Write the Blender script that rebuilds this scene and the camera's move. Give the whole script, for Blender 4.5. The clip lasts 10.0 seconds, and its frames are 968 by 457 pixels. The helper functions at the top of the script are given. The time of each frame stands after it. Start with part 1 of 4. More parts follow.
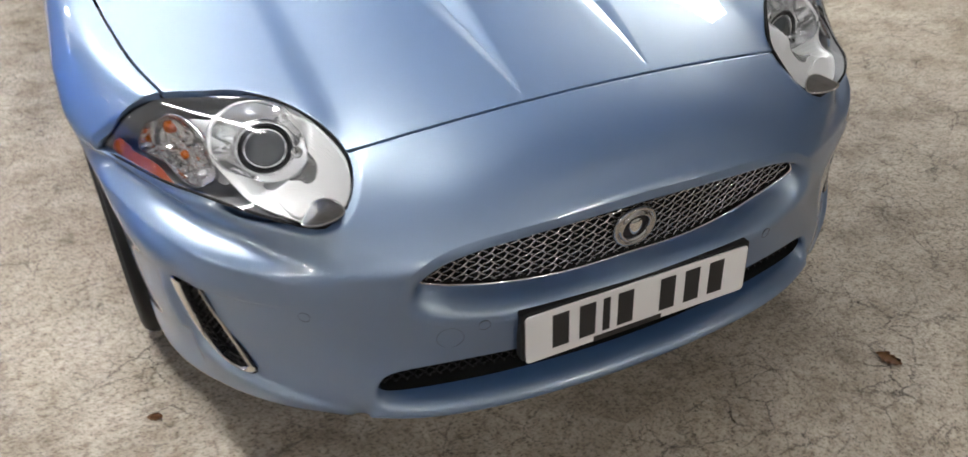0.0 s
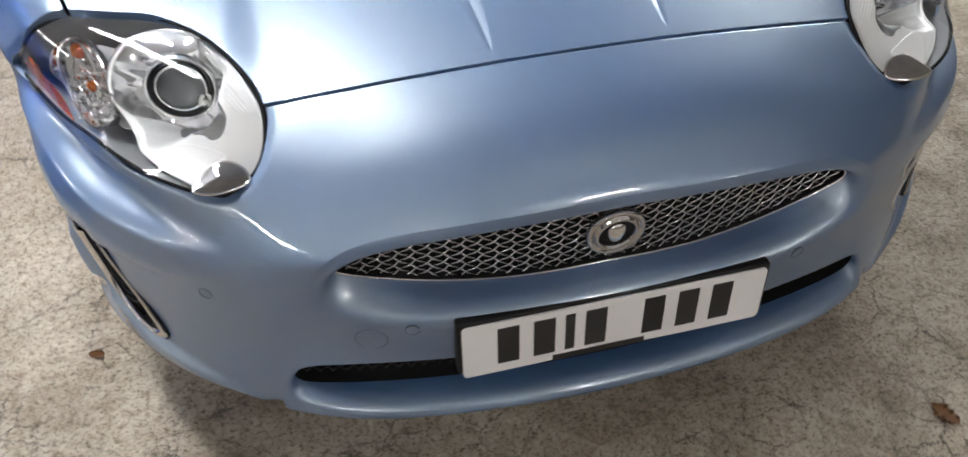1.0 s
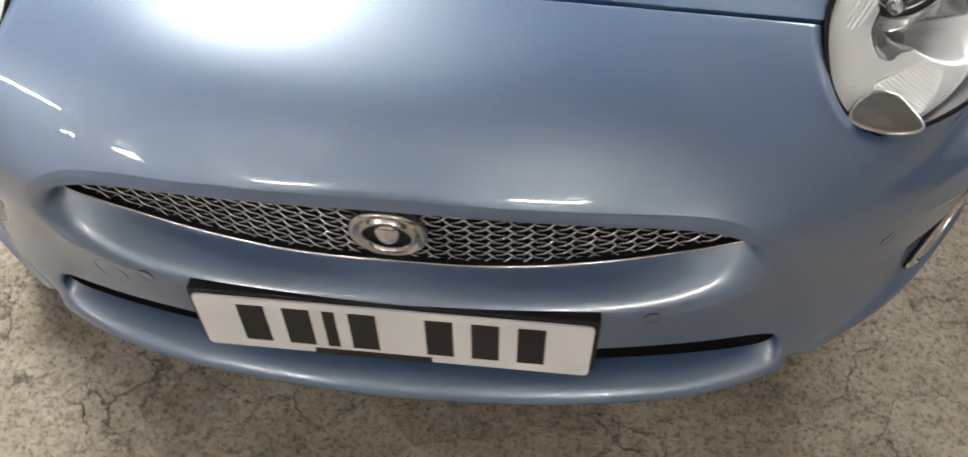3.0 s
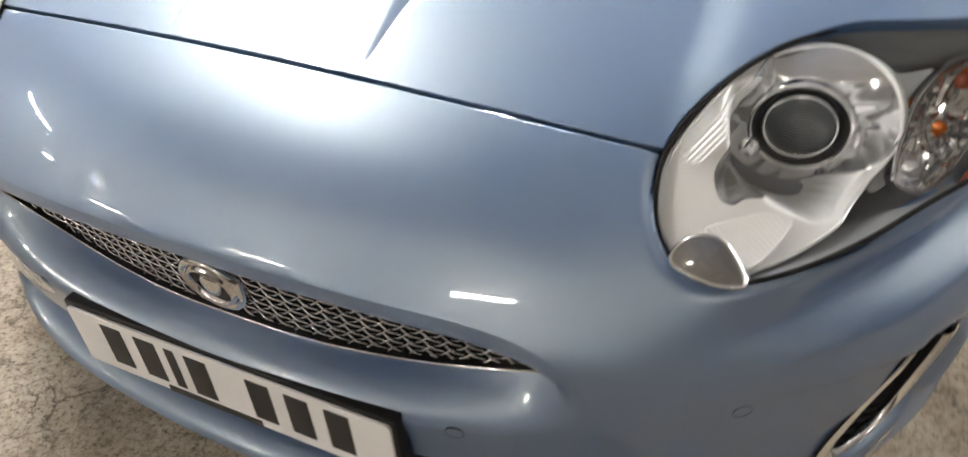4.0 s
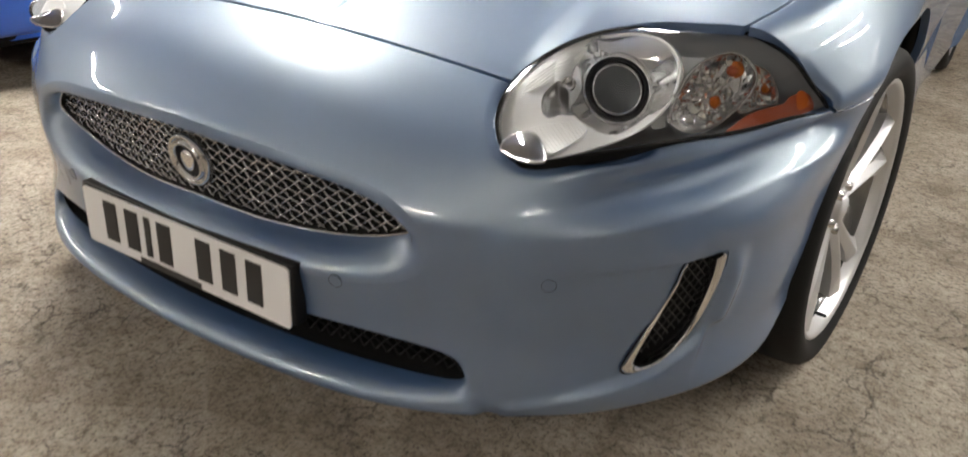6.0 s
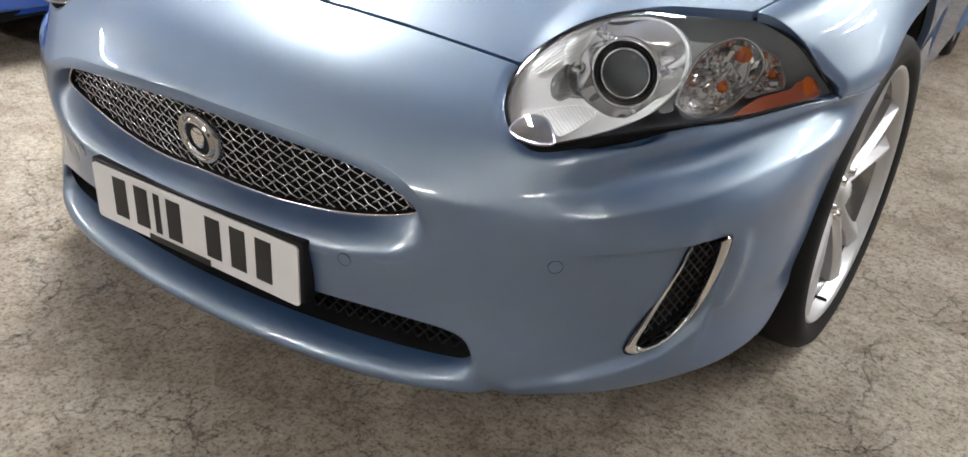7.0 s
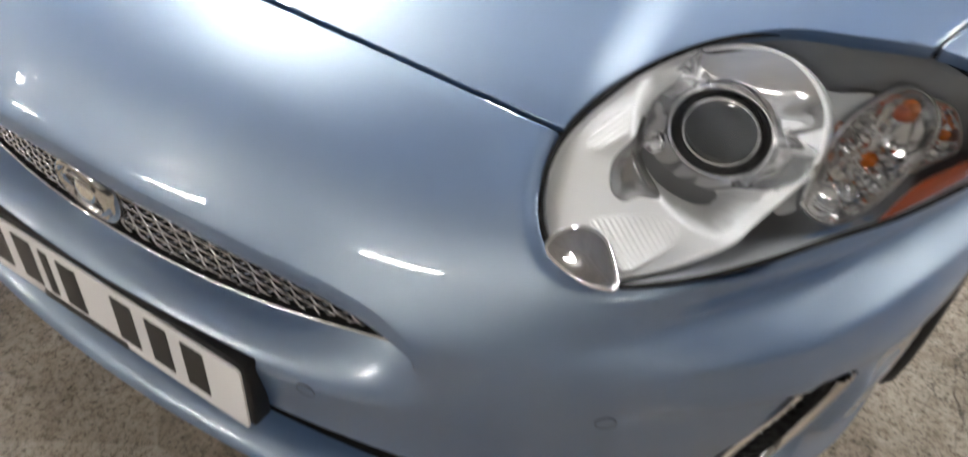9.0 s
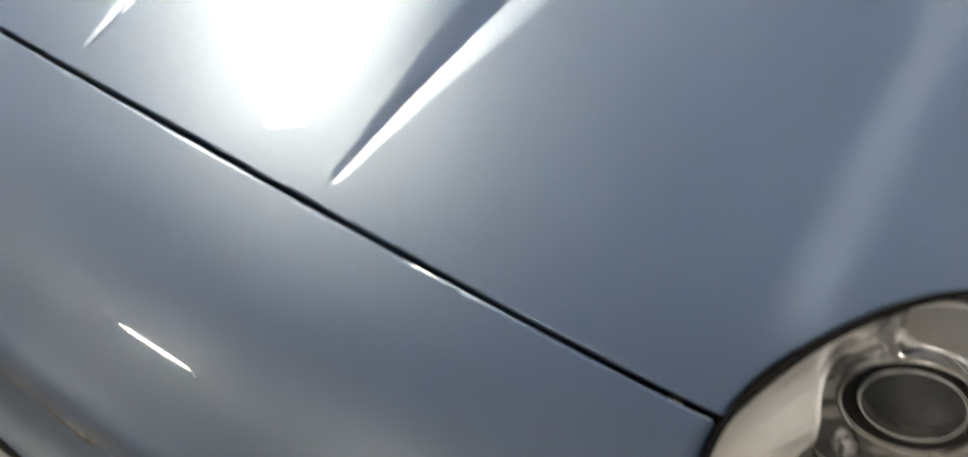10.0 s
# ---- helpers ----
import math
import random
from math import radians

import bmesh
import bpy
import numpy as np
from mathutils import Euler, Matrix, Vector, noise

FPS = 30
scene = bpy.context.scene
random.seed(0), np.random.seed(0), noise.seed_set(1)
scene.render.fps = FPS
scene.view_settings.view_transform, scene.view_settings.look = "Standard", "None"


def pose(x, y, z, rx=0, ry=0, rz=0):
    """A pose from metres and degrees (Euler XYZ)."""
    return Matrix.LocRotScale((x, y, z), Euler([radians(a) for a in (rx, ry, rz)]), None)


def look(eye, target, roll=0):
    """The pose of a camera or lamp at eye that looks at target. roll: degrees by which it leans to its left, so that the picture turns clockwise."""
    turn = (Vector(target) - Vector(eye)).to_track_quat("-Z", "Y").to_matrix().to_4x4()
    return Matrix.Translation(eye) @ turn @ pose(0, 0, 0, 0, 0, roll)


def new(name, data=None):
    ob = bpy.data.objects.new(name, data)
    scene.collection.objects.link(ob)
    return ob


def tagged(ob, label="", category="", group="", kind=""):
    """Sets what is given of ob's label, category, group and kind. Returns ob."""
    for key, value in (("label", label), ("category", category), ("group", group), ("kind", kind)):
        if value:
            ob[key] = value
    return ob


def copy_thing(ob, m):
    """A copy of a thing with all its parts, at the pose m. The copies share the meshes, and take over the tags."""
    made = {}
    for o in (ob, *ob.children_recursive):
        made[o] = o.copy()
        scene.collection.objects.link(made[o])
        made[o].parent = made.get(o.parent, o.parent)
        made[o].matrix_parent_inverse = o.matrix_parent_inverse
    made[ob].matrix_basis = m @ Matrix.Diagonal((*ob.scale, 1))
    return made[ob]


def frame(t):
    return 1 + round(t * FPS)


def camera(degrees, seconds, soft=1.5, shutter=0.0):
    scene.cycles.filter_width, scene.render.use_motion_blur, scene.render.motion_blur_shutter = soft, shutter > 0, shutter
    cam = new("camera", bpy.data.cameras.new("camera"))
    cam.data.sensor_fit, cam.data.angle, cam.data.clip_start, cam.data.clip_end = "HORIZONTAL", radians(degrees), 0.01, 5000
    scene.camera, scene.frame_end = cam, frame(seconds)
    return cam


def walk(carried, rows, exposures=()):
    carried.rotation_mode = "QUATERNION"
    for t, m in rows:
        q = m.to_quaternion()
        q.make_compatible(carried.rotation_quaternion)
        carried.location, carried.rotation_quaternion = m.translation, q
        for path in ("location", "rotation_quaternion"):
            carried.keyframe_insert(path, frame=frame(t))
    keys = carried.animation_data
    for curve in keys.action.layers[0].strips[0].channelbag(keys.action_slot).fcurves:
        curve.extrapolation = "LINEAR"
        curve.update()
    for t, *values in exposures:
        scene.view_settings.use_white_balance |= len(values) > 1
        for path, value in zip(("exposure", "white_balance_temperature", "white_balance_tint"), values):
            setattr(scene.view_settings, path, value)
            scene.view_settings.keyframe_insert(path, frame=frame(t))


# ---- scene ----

# ---- the camera and its walk ----
cam = camera(59.3, 10.0, shutter=0.5)
PATH = [
    (0, (-0.832, -1.093, 1.419), (-0.141, 0.426, 0.316), -1.8),
    (0.5, (-0.617, -0.969, 1.384), (-0.053, 0.525, 0.18), -1.3),
    (1, (-0.439, -0.886, 1.367), (-0.07, 0.595, 0.074), -1.2),
    (1.5, (-0.288, -0.765, 1.347), (0.028, 0.659, -0.022), -0.0),
    (2, (-0.146, -0.685, 1.324), (0.047, 0.672, -0.133), -1.2),
    (2.2, (-0.073, -0.669, 1.314), (0.043, 0.684, -0.154), -1.4),
    (3.3, (0.315, -0.553, 1.294), (0.054, 0.676, -0.262), -2.2),
    (3.5, (0.419, -0.515, 1.285), (0.055, 0.693, -0.267), -4.4),
    (4, (0.65, -0.47, 1.25), (-0.041, 0.836, -0.098), -4.4),
    (4.5, (0.782, -0.49, 1.234), (-0.06, 0.861, 0.023), -1.4),
    (5, (0.904, -0.623, 1.172), (-0.013, 0.878, 0.219), 0.0),
    (5.5, (1.023, -0.756, 1.14), (0.109, 0.768, 0.223), 1.1),
    (6, (1.118, -0.821, 1.079), (0.18, 0.691, 0.167), 2.6),
    (6.2, (1.123, -0.867, 1.061), (0.204, 0.662, 0.158), 3.2),
    (7.3, (1.096, -0.819, 1.127), (0.187, 0.637, 0.101), 2.9),
    (7.5, (1.071, -0.802, 1.165), (0.241, 0.623, 0.033), 3.9),
    (8, (0.991, -0.699, 1.21), (0.229, 0.686, -0.016), 3.8),
    (8.5, (0.888, -0.503, 1.192), (0.146, 0.804, -0.128), 3.8),
    (9, (0.758, -0.364, 1.197), (0.051, 0.886, -0.195), 4.7),
    (9.5, (0.606, -0.258, 1.189), (-0.065, 1.024, -0.192), 7.1),
    (10, (0.473, -0.15, 1.224), (-0.139, 1.089, -0.222), 8.2),
]
EXPOSURES = [
    (0.0, 1.02, 6150, 10),
    (0.5, 1.02, 6150, 10),
    (1.0, 1.05, 6100, 10),
    (1.5, 1.04, 6250, 10),
    (2.0, 0.93, 6350, 10),
    (3.5, 1.40, 6520, 10),
    (4.0, 1.33, 6600, 10),
    (4.5, 0.69, 6500, 10),
    (5.0, 0.59, 6600, 10),
    (6.0, 1.17, 6600, 10),
    (7.5, 1.49, 5950, 10),
    (8.0, 1.67, 5980, 10),
    (8.5, 1.37, 5900, 10),
    (9.0, 1.47, 6200, 10),
    (9.5, 1.04, 6350, 10),
    (10.0, 0.64, 7100, 10),
]
walk(cam, [(t, look(eye, target, roll)) for t, eye, target, roll in PATH], EXPOSURES)

# ---- world and light ----
world = bpy.data.worlds.new("world")
world.use_nodes = True
world.node_tree.nodes["Background"].inputs[0].default_value = (0.6, 0.65, 0.7, 1)
world.node_tree.nodes["Background"].inputs[1].default_value = 0.02
scene.world = world

CEILING = 2.5
GLOW = 45.0
# strip lights under the ceiling, in slanting rows: x, y
# the one at (2.4, 2.5) is added to brighten the floor and wing on the right
STRIPS = [(-1.31, 1.05), (-0.7, 3.7), (-6.2, -1.0), (-6.8, 2.6), (6.0, 4.6), (-3.6, 5.2), (2.4, 2.5), (4.8, 3.4)]
SLANT = 31.0
# a row of slim tubes across the hall in front of the car: x, y, turn
SLIM = [(-8.0, -3.3, 90), (-4.95, -3.3, 90), (-1.9, -3.4, 90), (1.1, -3.3, 90), (4.2, -4.3, 78)]
SLIM_GLOW = 118.0


# ---- materials ----
def material(name, colour, rough=0.5, metal=0.0, coat=0.0, coat_rough=0.03):
    m = bpy.data.materials.new(name)
    m.use_nodes = True
    b = m.node_tree.nodes["Principled BSDF"]
    b.inputs["Base Color"].default_value = (*colour, 1)
    b.inputs["Roughness"].default_value = rough
    b.inputs["Metallic"].default_value = metal
    b.inputs["Coat Weight"].default_value = coat
    b.inputs["Coat Roughness"].default_value = coat_rough
    return m


def nodes_of(m):
    return m.node_tree.nodes, m.node_tree.links, m.node_tree.nodes["Principled BSDF"]


def add(m, kind, **values):
    n = m.node_tree.nodes.new(kind)
    for key, value in values.items():
        if key in n.inputs:
            n.inputs[key].default_value = value
    return n


PAINT = material("blue_metallic_paint", (0.314, 0.356, 0.374), 0.46, 1.0, 1.0, 0.015)
nd, ln, bs = nodes_of(PAINT)
where = nd.new("ShaderNodeTexCoord")
flake = add(PAINT, "ShaderNodeTexVoronoi", Scale=900.0)
dip = add(PAINT, "ShaderNodeBump", Strength=0.06, Distance=0.0004)
ln.new(where.outputs["Object"], flake.inputs["Vector"])
ln.new(flake.outputs["Distance"], dip.inputs["Height"])
ln.new(dip.outputs[0], bs.inputs["Normal"])
pigment = nd.new("ShaderNodeBsdfPrincipled")
pigment.inputs["Base Color"].default_value = (0.015, 0.125, 0.41, 1)
pigment.inputs["Roughness"].default_value = 0.6
pigment.inputs["Coat Weight"].default_value = 1.0
pigment.inputs["Coat Roughness"].default_value = 0.015
both = nd.new("ShaderNodeMixShader")
both.inputs[0].default_value = 0.34
ln.new(bs.outputs[0], both.inputs[1])
ln.new(pigment.outputs[0], both.inputs[2])
ln.new(both.outputs[0], nd["Material Output"].inputs[0])
CHROME = material("chrome", (0.82, 0.82, 0.83), 0.06, 1.0)
BLACK = material("black_plastic", (0.012, 0.012, 0.013), 0.45)
PITCH = material("matt_black", (0.006, 0.006, 0.006), 0.9)
RUBBER = material("tyre_rubber", (0.009, 0.009, 0.009), 0.62)
ALLOY = material("silver_alloy", (0.6, 0.6, 0.61), 0.4, 0.65, 0.4)
WHITE = material("white_plate", (0.78, 0.78, 0.80), 0.4)
for m in (BLACK, PITCH, RUBBER):
    m.node_tree.nodes["Principled BSDF"].inputs["Specular IOR Level"].default_value = 0.2
MESH = material("grille_wire", (0.45, 0.45, 0.46), 0.26, 1.0)
WIRE = material("polished_wire", (0.56, 0.56, 0.57), 0.1, 1.0)
GREY_WIRE = material("dark_plastic_mesh", (0.02, 0.02, 0.021), 0.35)
INK = material("black_ink", (0.01, 0.01, 0.012), 0.4)
FLOOR = material("worn_concrete", (0.42, 0.39, 0.34), 0.7)
nd, ln, bs = nodes_of(FLOOR)
where = nd.new("ShaderNodeTexCoord")


def noise_of(m, scale, detail=6.0, rough=0.6):
    n = add(m, "ShaderNodeTexNoise", Scale=scale, Detail=detail, Roughness=rough)
    m.node_tree.links.new(where.outputs["Object"], n.inputs["Vector"])
    return n


def ramp(m, socket, *stops):
    r = m.node_tree.nodes.new("ShaderNodeValToRGB")
    while len(r.color_ramp.elements) < len(stops):
        r.color_ramp.elements.new(0.5)
    for e, (at, colour) in zip(r.color_ramp.elements, stops):
        e.position, e.color = at, (*colour, 1) if not isinstance(colour, float) else (colour, colour, colour, 1)
    m.node_tree.links.new(socket, r.inputs[0])
    return r


def mixed(m, kind, fac, a, b):
    n = m.node_tree.nodes.new("ShaderNodeMix")
    n.data_type, n.blend_type = "RGBA", kind
    for socket, value in ((n.inputs[0], fac), (n.inputs[6], a), (n.inputs[7], b)):
        if isinstance(value, (int, float)):
            socket.default_value = value
        elif isinstance(value, tuple):
            socket.default_value = (*value, 1)
        else:
            m.node_tree.links.new(value, socket)
    return n.outputs[2]


broad, patch, grain, pits, dust = noise_of(FLOOR, 0.9, 4), noise_of(FLOOR, 4.0, 9, 0.72), noise_of(FLOOR, 110.0, 6, 0.75), noise_of(FLOOR, 26.0, 5, 0.6), noise_of(FLOOR, 42.0, 8, 0.75)
tone = ramp(FLOOR, broad.outputs["Fac"], (0.3, (0.385, 0.33, 0.27)), (0.55, (0.495, 0.44, 0.37)), (0.75, (0.565, 0.515, 0.445)))
worn = ramp(FLOOR, patch.outputs["Fac"], (0.36, (0.44, 0.385, 0.32)), (0.48, (0.82, 0.80, 0.76)), (0.60, (1.06, 1.05, 1.04)))
sand = ramp(FLOOR, grain.outputs["Fac"], (0.37, (0.20, 0.18, 0.155)), (0.47, (0.84, 0.83, 0.81)), (0.62, (1.0, 1.0, 1.0)))
fleck = ramp(FLOOR, dust.outputs["Fac"], (0.36, (0.34, 0.295, 0.245)), (0.47, (0.83, 0.815, 0.79)), (0.60, (1.0, 1.0, 1.0)))
colour = mixed(FLOOR, "MULTIPLY", 0.85, tone.outputs[0], worn.outputs[0])
colour = mixed(FLOOR, "MULTIPLY", 0.95, colour, sand.outputs[0])
colour = mixed(FLOOR, "MULTIPLY", 0.85, colour, fleck.outputs[0])
# hairline crazing, strong in some places only
bend = mixed(FLOOR, "ADD", 0.06, where.outputs["Object"], noise_of(FLOOR, 18.0, 8, 0.75).outputs["Color"])
lines = None
for scale, wide in ((11.0, 0.018), (3.6, 0.007)):
    cell = add(FLOOR, "ShaderNodeTexVoronoi", Scale=scale)
    cell.feature = "DISTANCE_TO_EDGE"
    ln.new(bend, cell.inputs["Vector"])
    dark = ramp(FLOOR, cell.outputs["Distance"], (0.0, 0.05), (wide, 1.0))
    lines = dark.outputs[0] if lines is None else mixed(FLOOR, "MULTIPLY", 1.0, lines, dark.outputs[0])
some = ramp(FLOOR, noise_of(FLOOR, 4.5, 5, 0.6).outputs["Fac"], (0.45, 0.0), (0.60, 1.0))
cracked = mixed(FLOOR, "MIX", some.outputs[0], (1.0, 1.0, 1.0), lines)
colour = mixed(FLOOR, "MULTIPLY", 0.9, colour, cracked)
spots = ramp(FLOOR, pits.outputs["Fac"], (0.27, (0.30, 0.22, 0.15)), (0.34, (1.0, 1.0, 1.0)))
colour = mixed(FLOOR, "MULTIPLY", 0.8, colour, spots.outputs[0])
ln.new(colour, bs.inputs["Base Color"])
rise = mixed(FLOOR, "MULTIPLY", 1.0, dust.outputs["Fac"], cracked)
rough_bump = add(FLOOR, "ShaderNodeBump", Strength=1.0, Distance=0.006)
ln.new(rise, rough_bump.inputs["Height"])
ln.new(rough_bump.outputs[0], bs.inputs["Normal"])
WALL = material("painted_wall", (0.14, 0.138, 0.134), 0.8)
ROOF = material("ceiling_panel", (0.74, 0.74, 0.725), 0.8)

for m, mottle in ((WALL, 0.8), (ROOF, 1.4)):
    nd, ln, bs = nodes_of(m)
    where = nd.new("ShaderNodeTexCoord")
    base = tuple(bs.inputs["Base Color"].default_value)[:3]
    stain, fine = noise_of(m, mottle, 6, 0.6), noise_of(m, 45.0, 4, 0.6)
    soft = ramp(m, stain.outputs["Fac"], (0.3, tuple(c * 0.72 for c in base)), (0.65, base))
    ln.new(soft.outputs[0], bs.inputs["Base Color"])
    rough_bump = add(m, "ShaderNodeBump", Strength=0.25, Distance=0.002)
    ln.new(fine.outputs["Fac"], rough_bump.inputs["Height"])
    ln.new(rough_bump.outputs[0], bs.inputs["Normal"])


# ---- mesh helpers ----
# The car's nose is modelled level in its own axes, which stand pitched and lifted in the world.
SET = pose(0, 0.0354, 0.030, 5.49)
IN_FRAME = [False]


def placed(me):
    if IN_FRAME[0]:
        me.transform(SET)


def mesh_object(name, verts, faces, mat, parent=None, label="", smooth=True):
    me = bpy.data.meshes.new(name)
    me.from_pydata([tuple(v) for v in verts], [], [tuple(f) for f in faces])
    me.validate()
    placed(me)
    if smooth:
        me.polygons.foreach_set("use_smooth", [True] * len(me.polygons))
    me.materials.append(mat)
    ob = new(name, me)
    if parent:
        ob.parent = parent
    if label:
        ob["label"] = label
    return ob


def part(name, bm, mat, parent=None, label="", smooth=True):
    me = bpy.data.meshes.new(name)
    bm.normal_update()
    bm.to_mesh(me)
    bm.free()
    placed(me)
    if smooth:
        me.polygons.foreach_set("use_smooth", [True] * len(me.polygons))
    me.materials.append(mat)
    ob = new(name, me)
    if parent:
        ob.parent = parent
    if label:
        ob["label"] = label
    return ob


def box(bm, x0, y0, z0, x1, y1, z1, bevel=0.0):
    made = bmesh.ops.create_cube(bm, size=1)["verts"]
    for v in made:
        v.co = Vector((x0 + (v.co.x + 0.5) * (x1 - x0), y0 + (v.co.y + 0.5) * (y1 - y0), z0 + (v.co.z + 0.5) * (z1 - z0)))
    if bevel:
        edges = list({e for v in made for e in v.link_edges})
        bmesh.ops.bevel(bm, geom=edges, offset=bevel, segments=2, profile=0.5, affect="EDGES")
    return made


def spline(knots, values):
    """A natural cubic spline through values at the knots; straight beyond its ends."""
    k, y = np.asarray(knots, float), np.asarray(values, float)
    n, h = len(k), np.diff(k)
    a, r = np.eye(n), np.zeros_like(y)
    for i in range(1, n - 1):
        a[i, i - 1 : i + 2] = h[i - 1], 2 * (h[i - 1] + h[i]), h[i]
        r[i] = 6 * ((y[i + 1] - y[i]) / h[i] - (y[i] - y[i - 1]) / h[i - 1])
    m = np.linalg.solve(a, r.reshape(n, -1)).reshape(y.shape)

    def at(x):
        x = np.asarray(x, float)
        i = np.clip(np.searchsorted(k, x) - 1, 0, n - 2)
        c = np.clip(x, k[0], k[-1])
        wide = (Ellipsis,) + (None,) * (y.ndim - 1)
        hi, t0, t1 = h[i][wide], (c - k[i])[wide], (k[i + 1] - c)[wide]
        out = (m[i] * t1**3 + m[i + 1] * t0**3) / (6 * hi) + (y[i] / hi - m[i] * hi / 6) * t1 + (y[i + 1] / hi - m[i + 1] * hi / 6) * t0
        slope0 = (y[1] - y[0]) / h[0] - h[0] * (2 * m[0] + m[1]) / 6
        slope1 = (y[-1] - y[-2]) / h[-1] + h[-1] * (m[-2] + 2 * m[-1]) / 6
        return out + np.where(x < k[0], x - k[0], 0.0)[wide] * slope0 + np.where(x > k[-1], x - k[-1], 0.0)[wide] * slope1

    return at


def smooth(x, a, b):
    t = np.clip((np.asarray(x, float) - a) / (b - a), 0, 1)
    return t * t * (3 - 2 * t)


def closed(points, n):
    """A smooth closed curve through the points, at n even steps."""
    p = np.asarray(points, float)
    out = []
    for i in range(len(p)):
        a, b, c, d = p[i - 1], p[i], p[(i + 1) % len(p)], p[(i + 2) % len(p)]
        for t in np.linspace(0, 1, 24, endpoint=False):
            out.append(0.5 * (2 * b + (c - a) * t + (2 * a - 5 * b + 4 * c - d) * t**2 + (3 * b - a - 3 * c + d) * t**3))
    return resample(np.array(out + [out[0]]), n + 1)[:-1]


def resample(p, n):
    length = np.r_[0, np.cumsum(np.linalg.norm(np.diff(p, axis=0), axis=1))]
    s = np.linspace(0, length[-1], n)
    return np.stack([np.interp(s, length, p[:, k]) for k in range(p.shape[1])], 1)


def outside(q, poly):
    """Distance of the 2D points q from a closed polygon, negative inside it."""
    shape = q.shape[:-1]
    q = q.reshape(-1, 2)
    best, inside = np.full(len(q), 1e9), np.zeros(len(q), bool)
    for a, b in zip(poly, np.roll(poly, -1, 0)):
        d = b - a
        t = np.clip(((q - a) @ d) / (d @ d + 1e-12), 0, 1)
        best = np.minimum(best, np.linalg.norm(q - a - t[:, None] * d, axis=1))
        over = (a[1] > q[:, 1]) != (b[1] > q[:, 1])
        if over.any():
            inside ^= over & (q[:, 0] < a[0] + (q[:, 1] - a[1]) * d[0] / (d[1] if abs(d[1]) > 1e-12 else 1e-12))
    return np.where(inside, -best, best).reshape(shape)


def clipped(p, f):
    """Verts and faces of the grid p (nu, nv, 3) where f > 0, cut cleanly along f = 0."""
    nu, nv = f.shape
    verts, faces, at, cut = [], [], {}, {}

    def corner(i, j):
        if (i, j) not in at:
            at[i, j] = len(verts)
            verts.append(p[i, j])
        return at[i, j]

    def crossing(a, b):
        key = (a, b) if a < b else (b, a)
        if key not in cut:
            t = f[key[0]] / (f[key[0]] - f[key[1]])
            cut[key] = len(verts)
            verts.append(p[key[0]] * (1 - t) + p[key[1]] * t)
        return cut[key]

    for i in range(nu - 1):
        for j in range(nv - 1):
            ring = [(i, j), (i + 1, j), (i + 1, j + 1), (i, j + 1)]
            sign = [f[c] > 0 for c in ring]
            if all(sign):
                faces.append([corner(*c) for c in ring])
            elif any(sign):
                face = []
                for n in range(4):
                    a, b = ring[n], ring[(n + 1) % 4]
                    if sign[n]:
                        face.append(corner(*a))
                    if sign[n] != sign[(n + 1) % 4]:
                        face.append(crossing(a, b))
                if len(face) > 2:
                    faces.append(face)
    return np.array(verts).reshape(-1, 3), faces


def both_sides(verts, faces):
    """The half with x >= 0 and its mirror image, joined along x = 0."""
    mirror, out = {}, [tuple(v) for v in verts]
    for i, v in enumerate(verts):
        if abs(v[0]) < 1e-5:
            mirror[i] = i
        else:
            mirror[i] = len(out)
            out.append((-v[0], v[1], v[2]))
    return out, list(faces) + [[mirror[i] for i in reversed(face)] for face in faces]


def mirrored(verts, faces):
    return [(-v[0], v[1], v[2]) for v in verts], [list(reversed(f)) for f in faces]


def panel(name, verts, faces, mat, parent, label="", depth=0.014, round_edge=0.0022, runs_on=None):
    """A sheet-metal panel with its free edges rolled inwards, but where it runs on into another moulding."""
    bm = bmesh.new()
    vs = [bm.verts.new(v) for v in verts]
    for f in faces:
        if len(set(f)) > 2:
            try:
                bm.faces.new([vs[i] for i in dict.fromkeys(f)])
            except ValueError:
                pass
    bmesh.ops.remove_doubles(bm, verts=bm.verts, dist=0.0004)
    bm.normal_update()
    normal = {v: v.normal.copy() for v in bm.verts}
    edge = [e for e in bm.edges if e.is_boundary and not (runs_on and runs_on(e.verts[0].co))]
    for sink, out in ((round_edge * 0.3, round_edge * 0.7), (round_edge * 0.7, round_edge * 0.3), (depth, 0.0)):
        made = bmesh.ops.extrude_edge_only(bm, edges=edge)["geom"]
        fresh = [g for g in made if isinstance(g, bmesh.types.BMVert)]
        old = {}
        for v in fresh:
            for e in v.link_edges:
                o = e.other_vert(v)
                if o in normal:
                    old[v] = o
        for v in fresh:
            n = normal[old[v]]
            v.co = v.co - n * sink
        for v in fresh:
            normal[v] = normal[old[v]]
        edge = [g for g in made if isinstance(g, bmesh.types.BMEdge)]
    return part(name, bm, mat, parent, label)


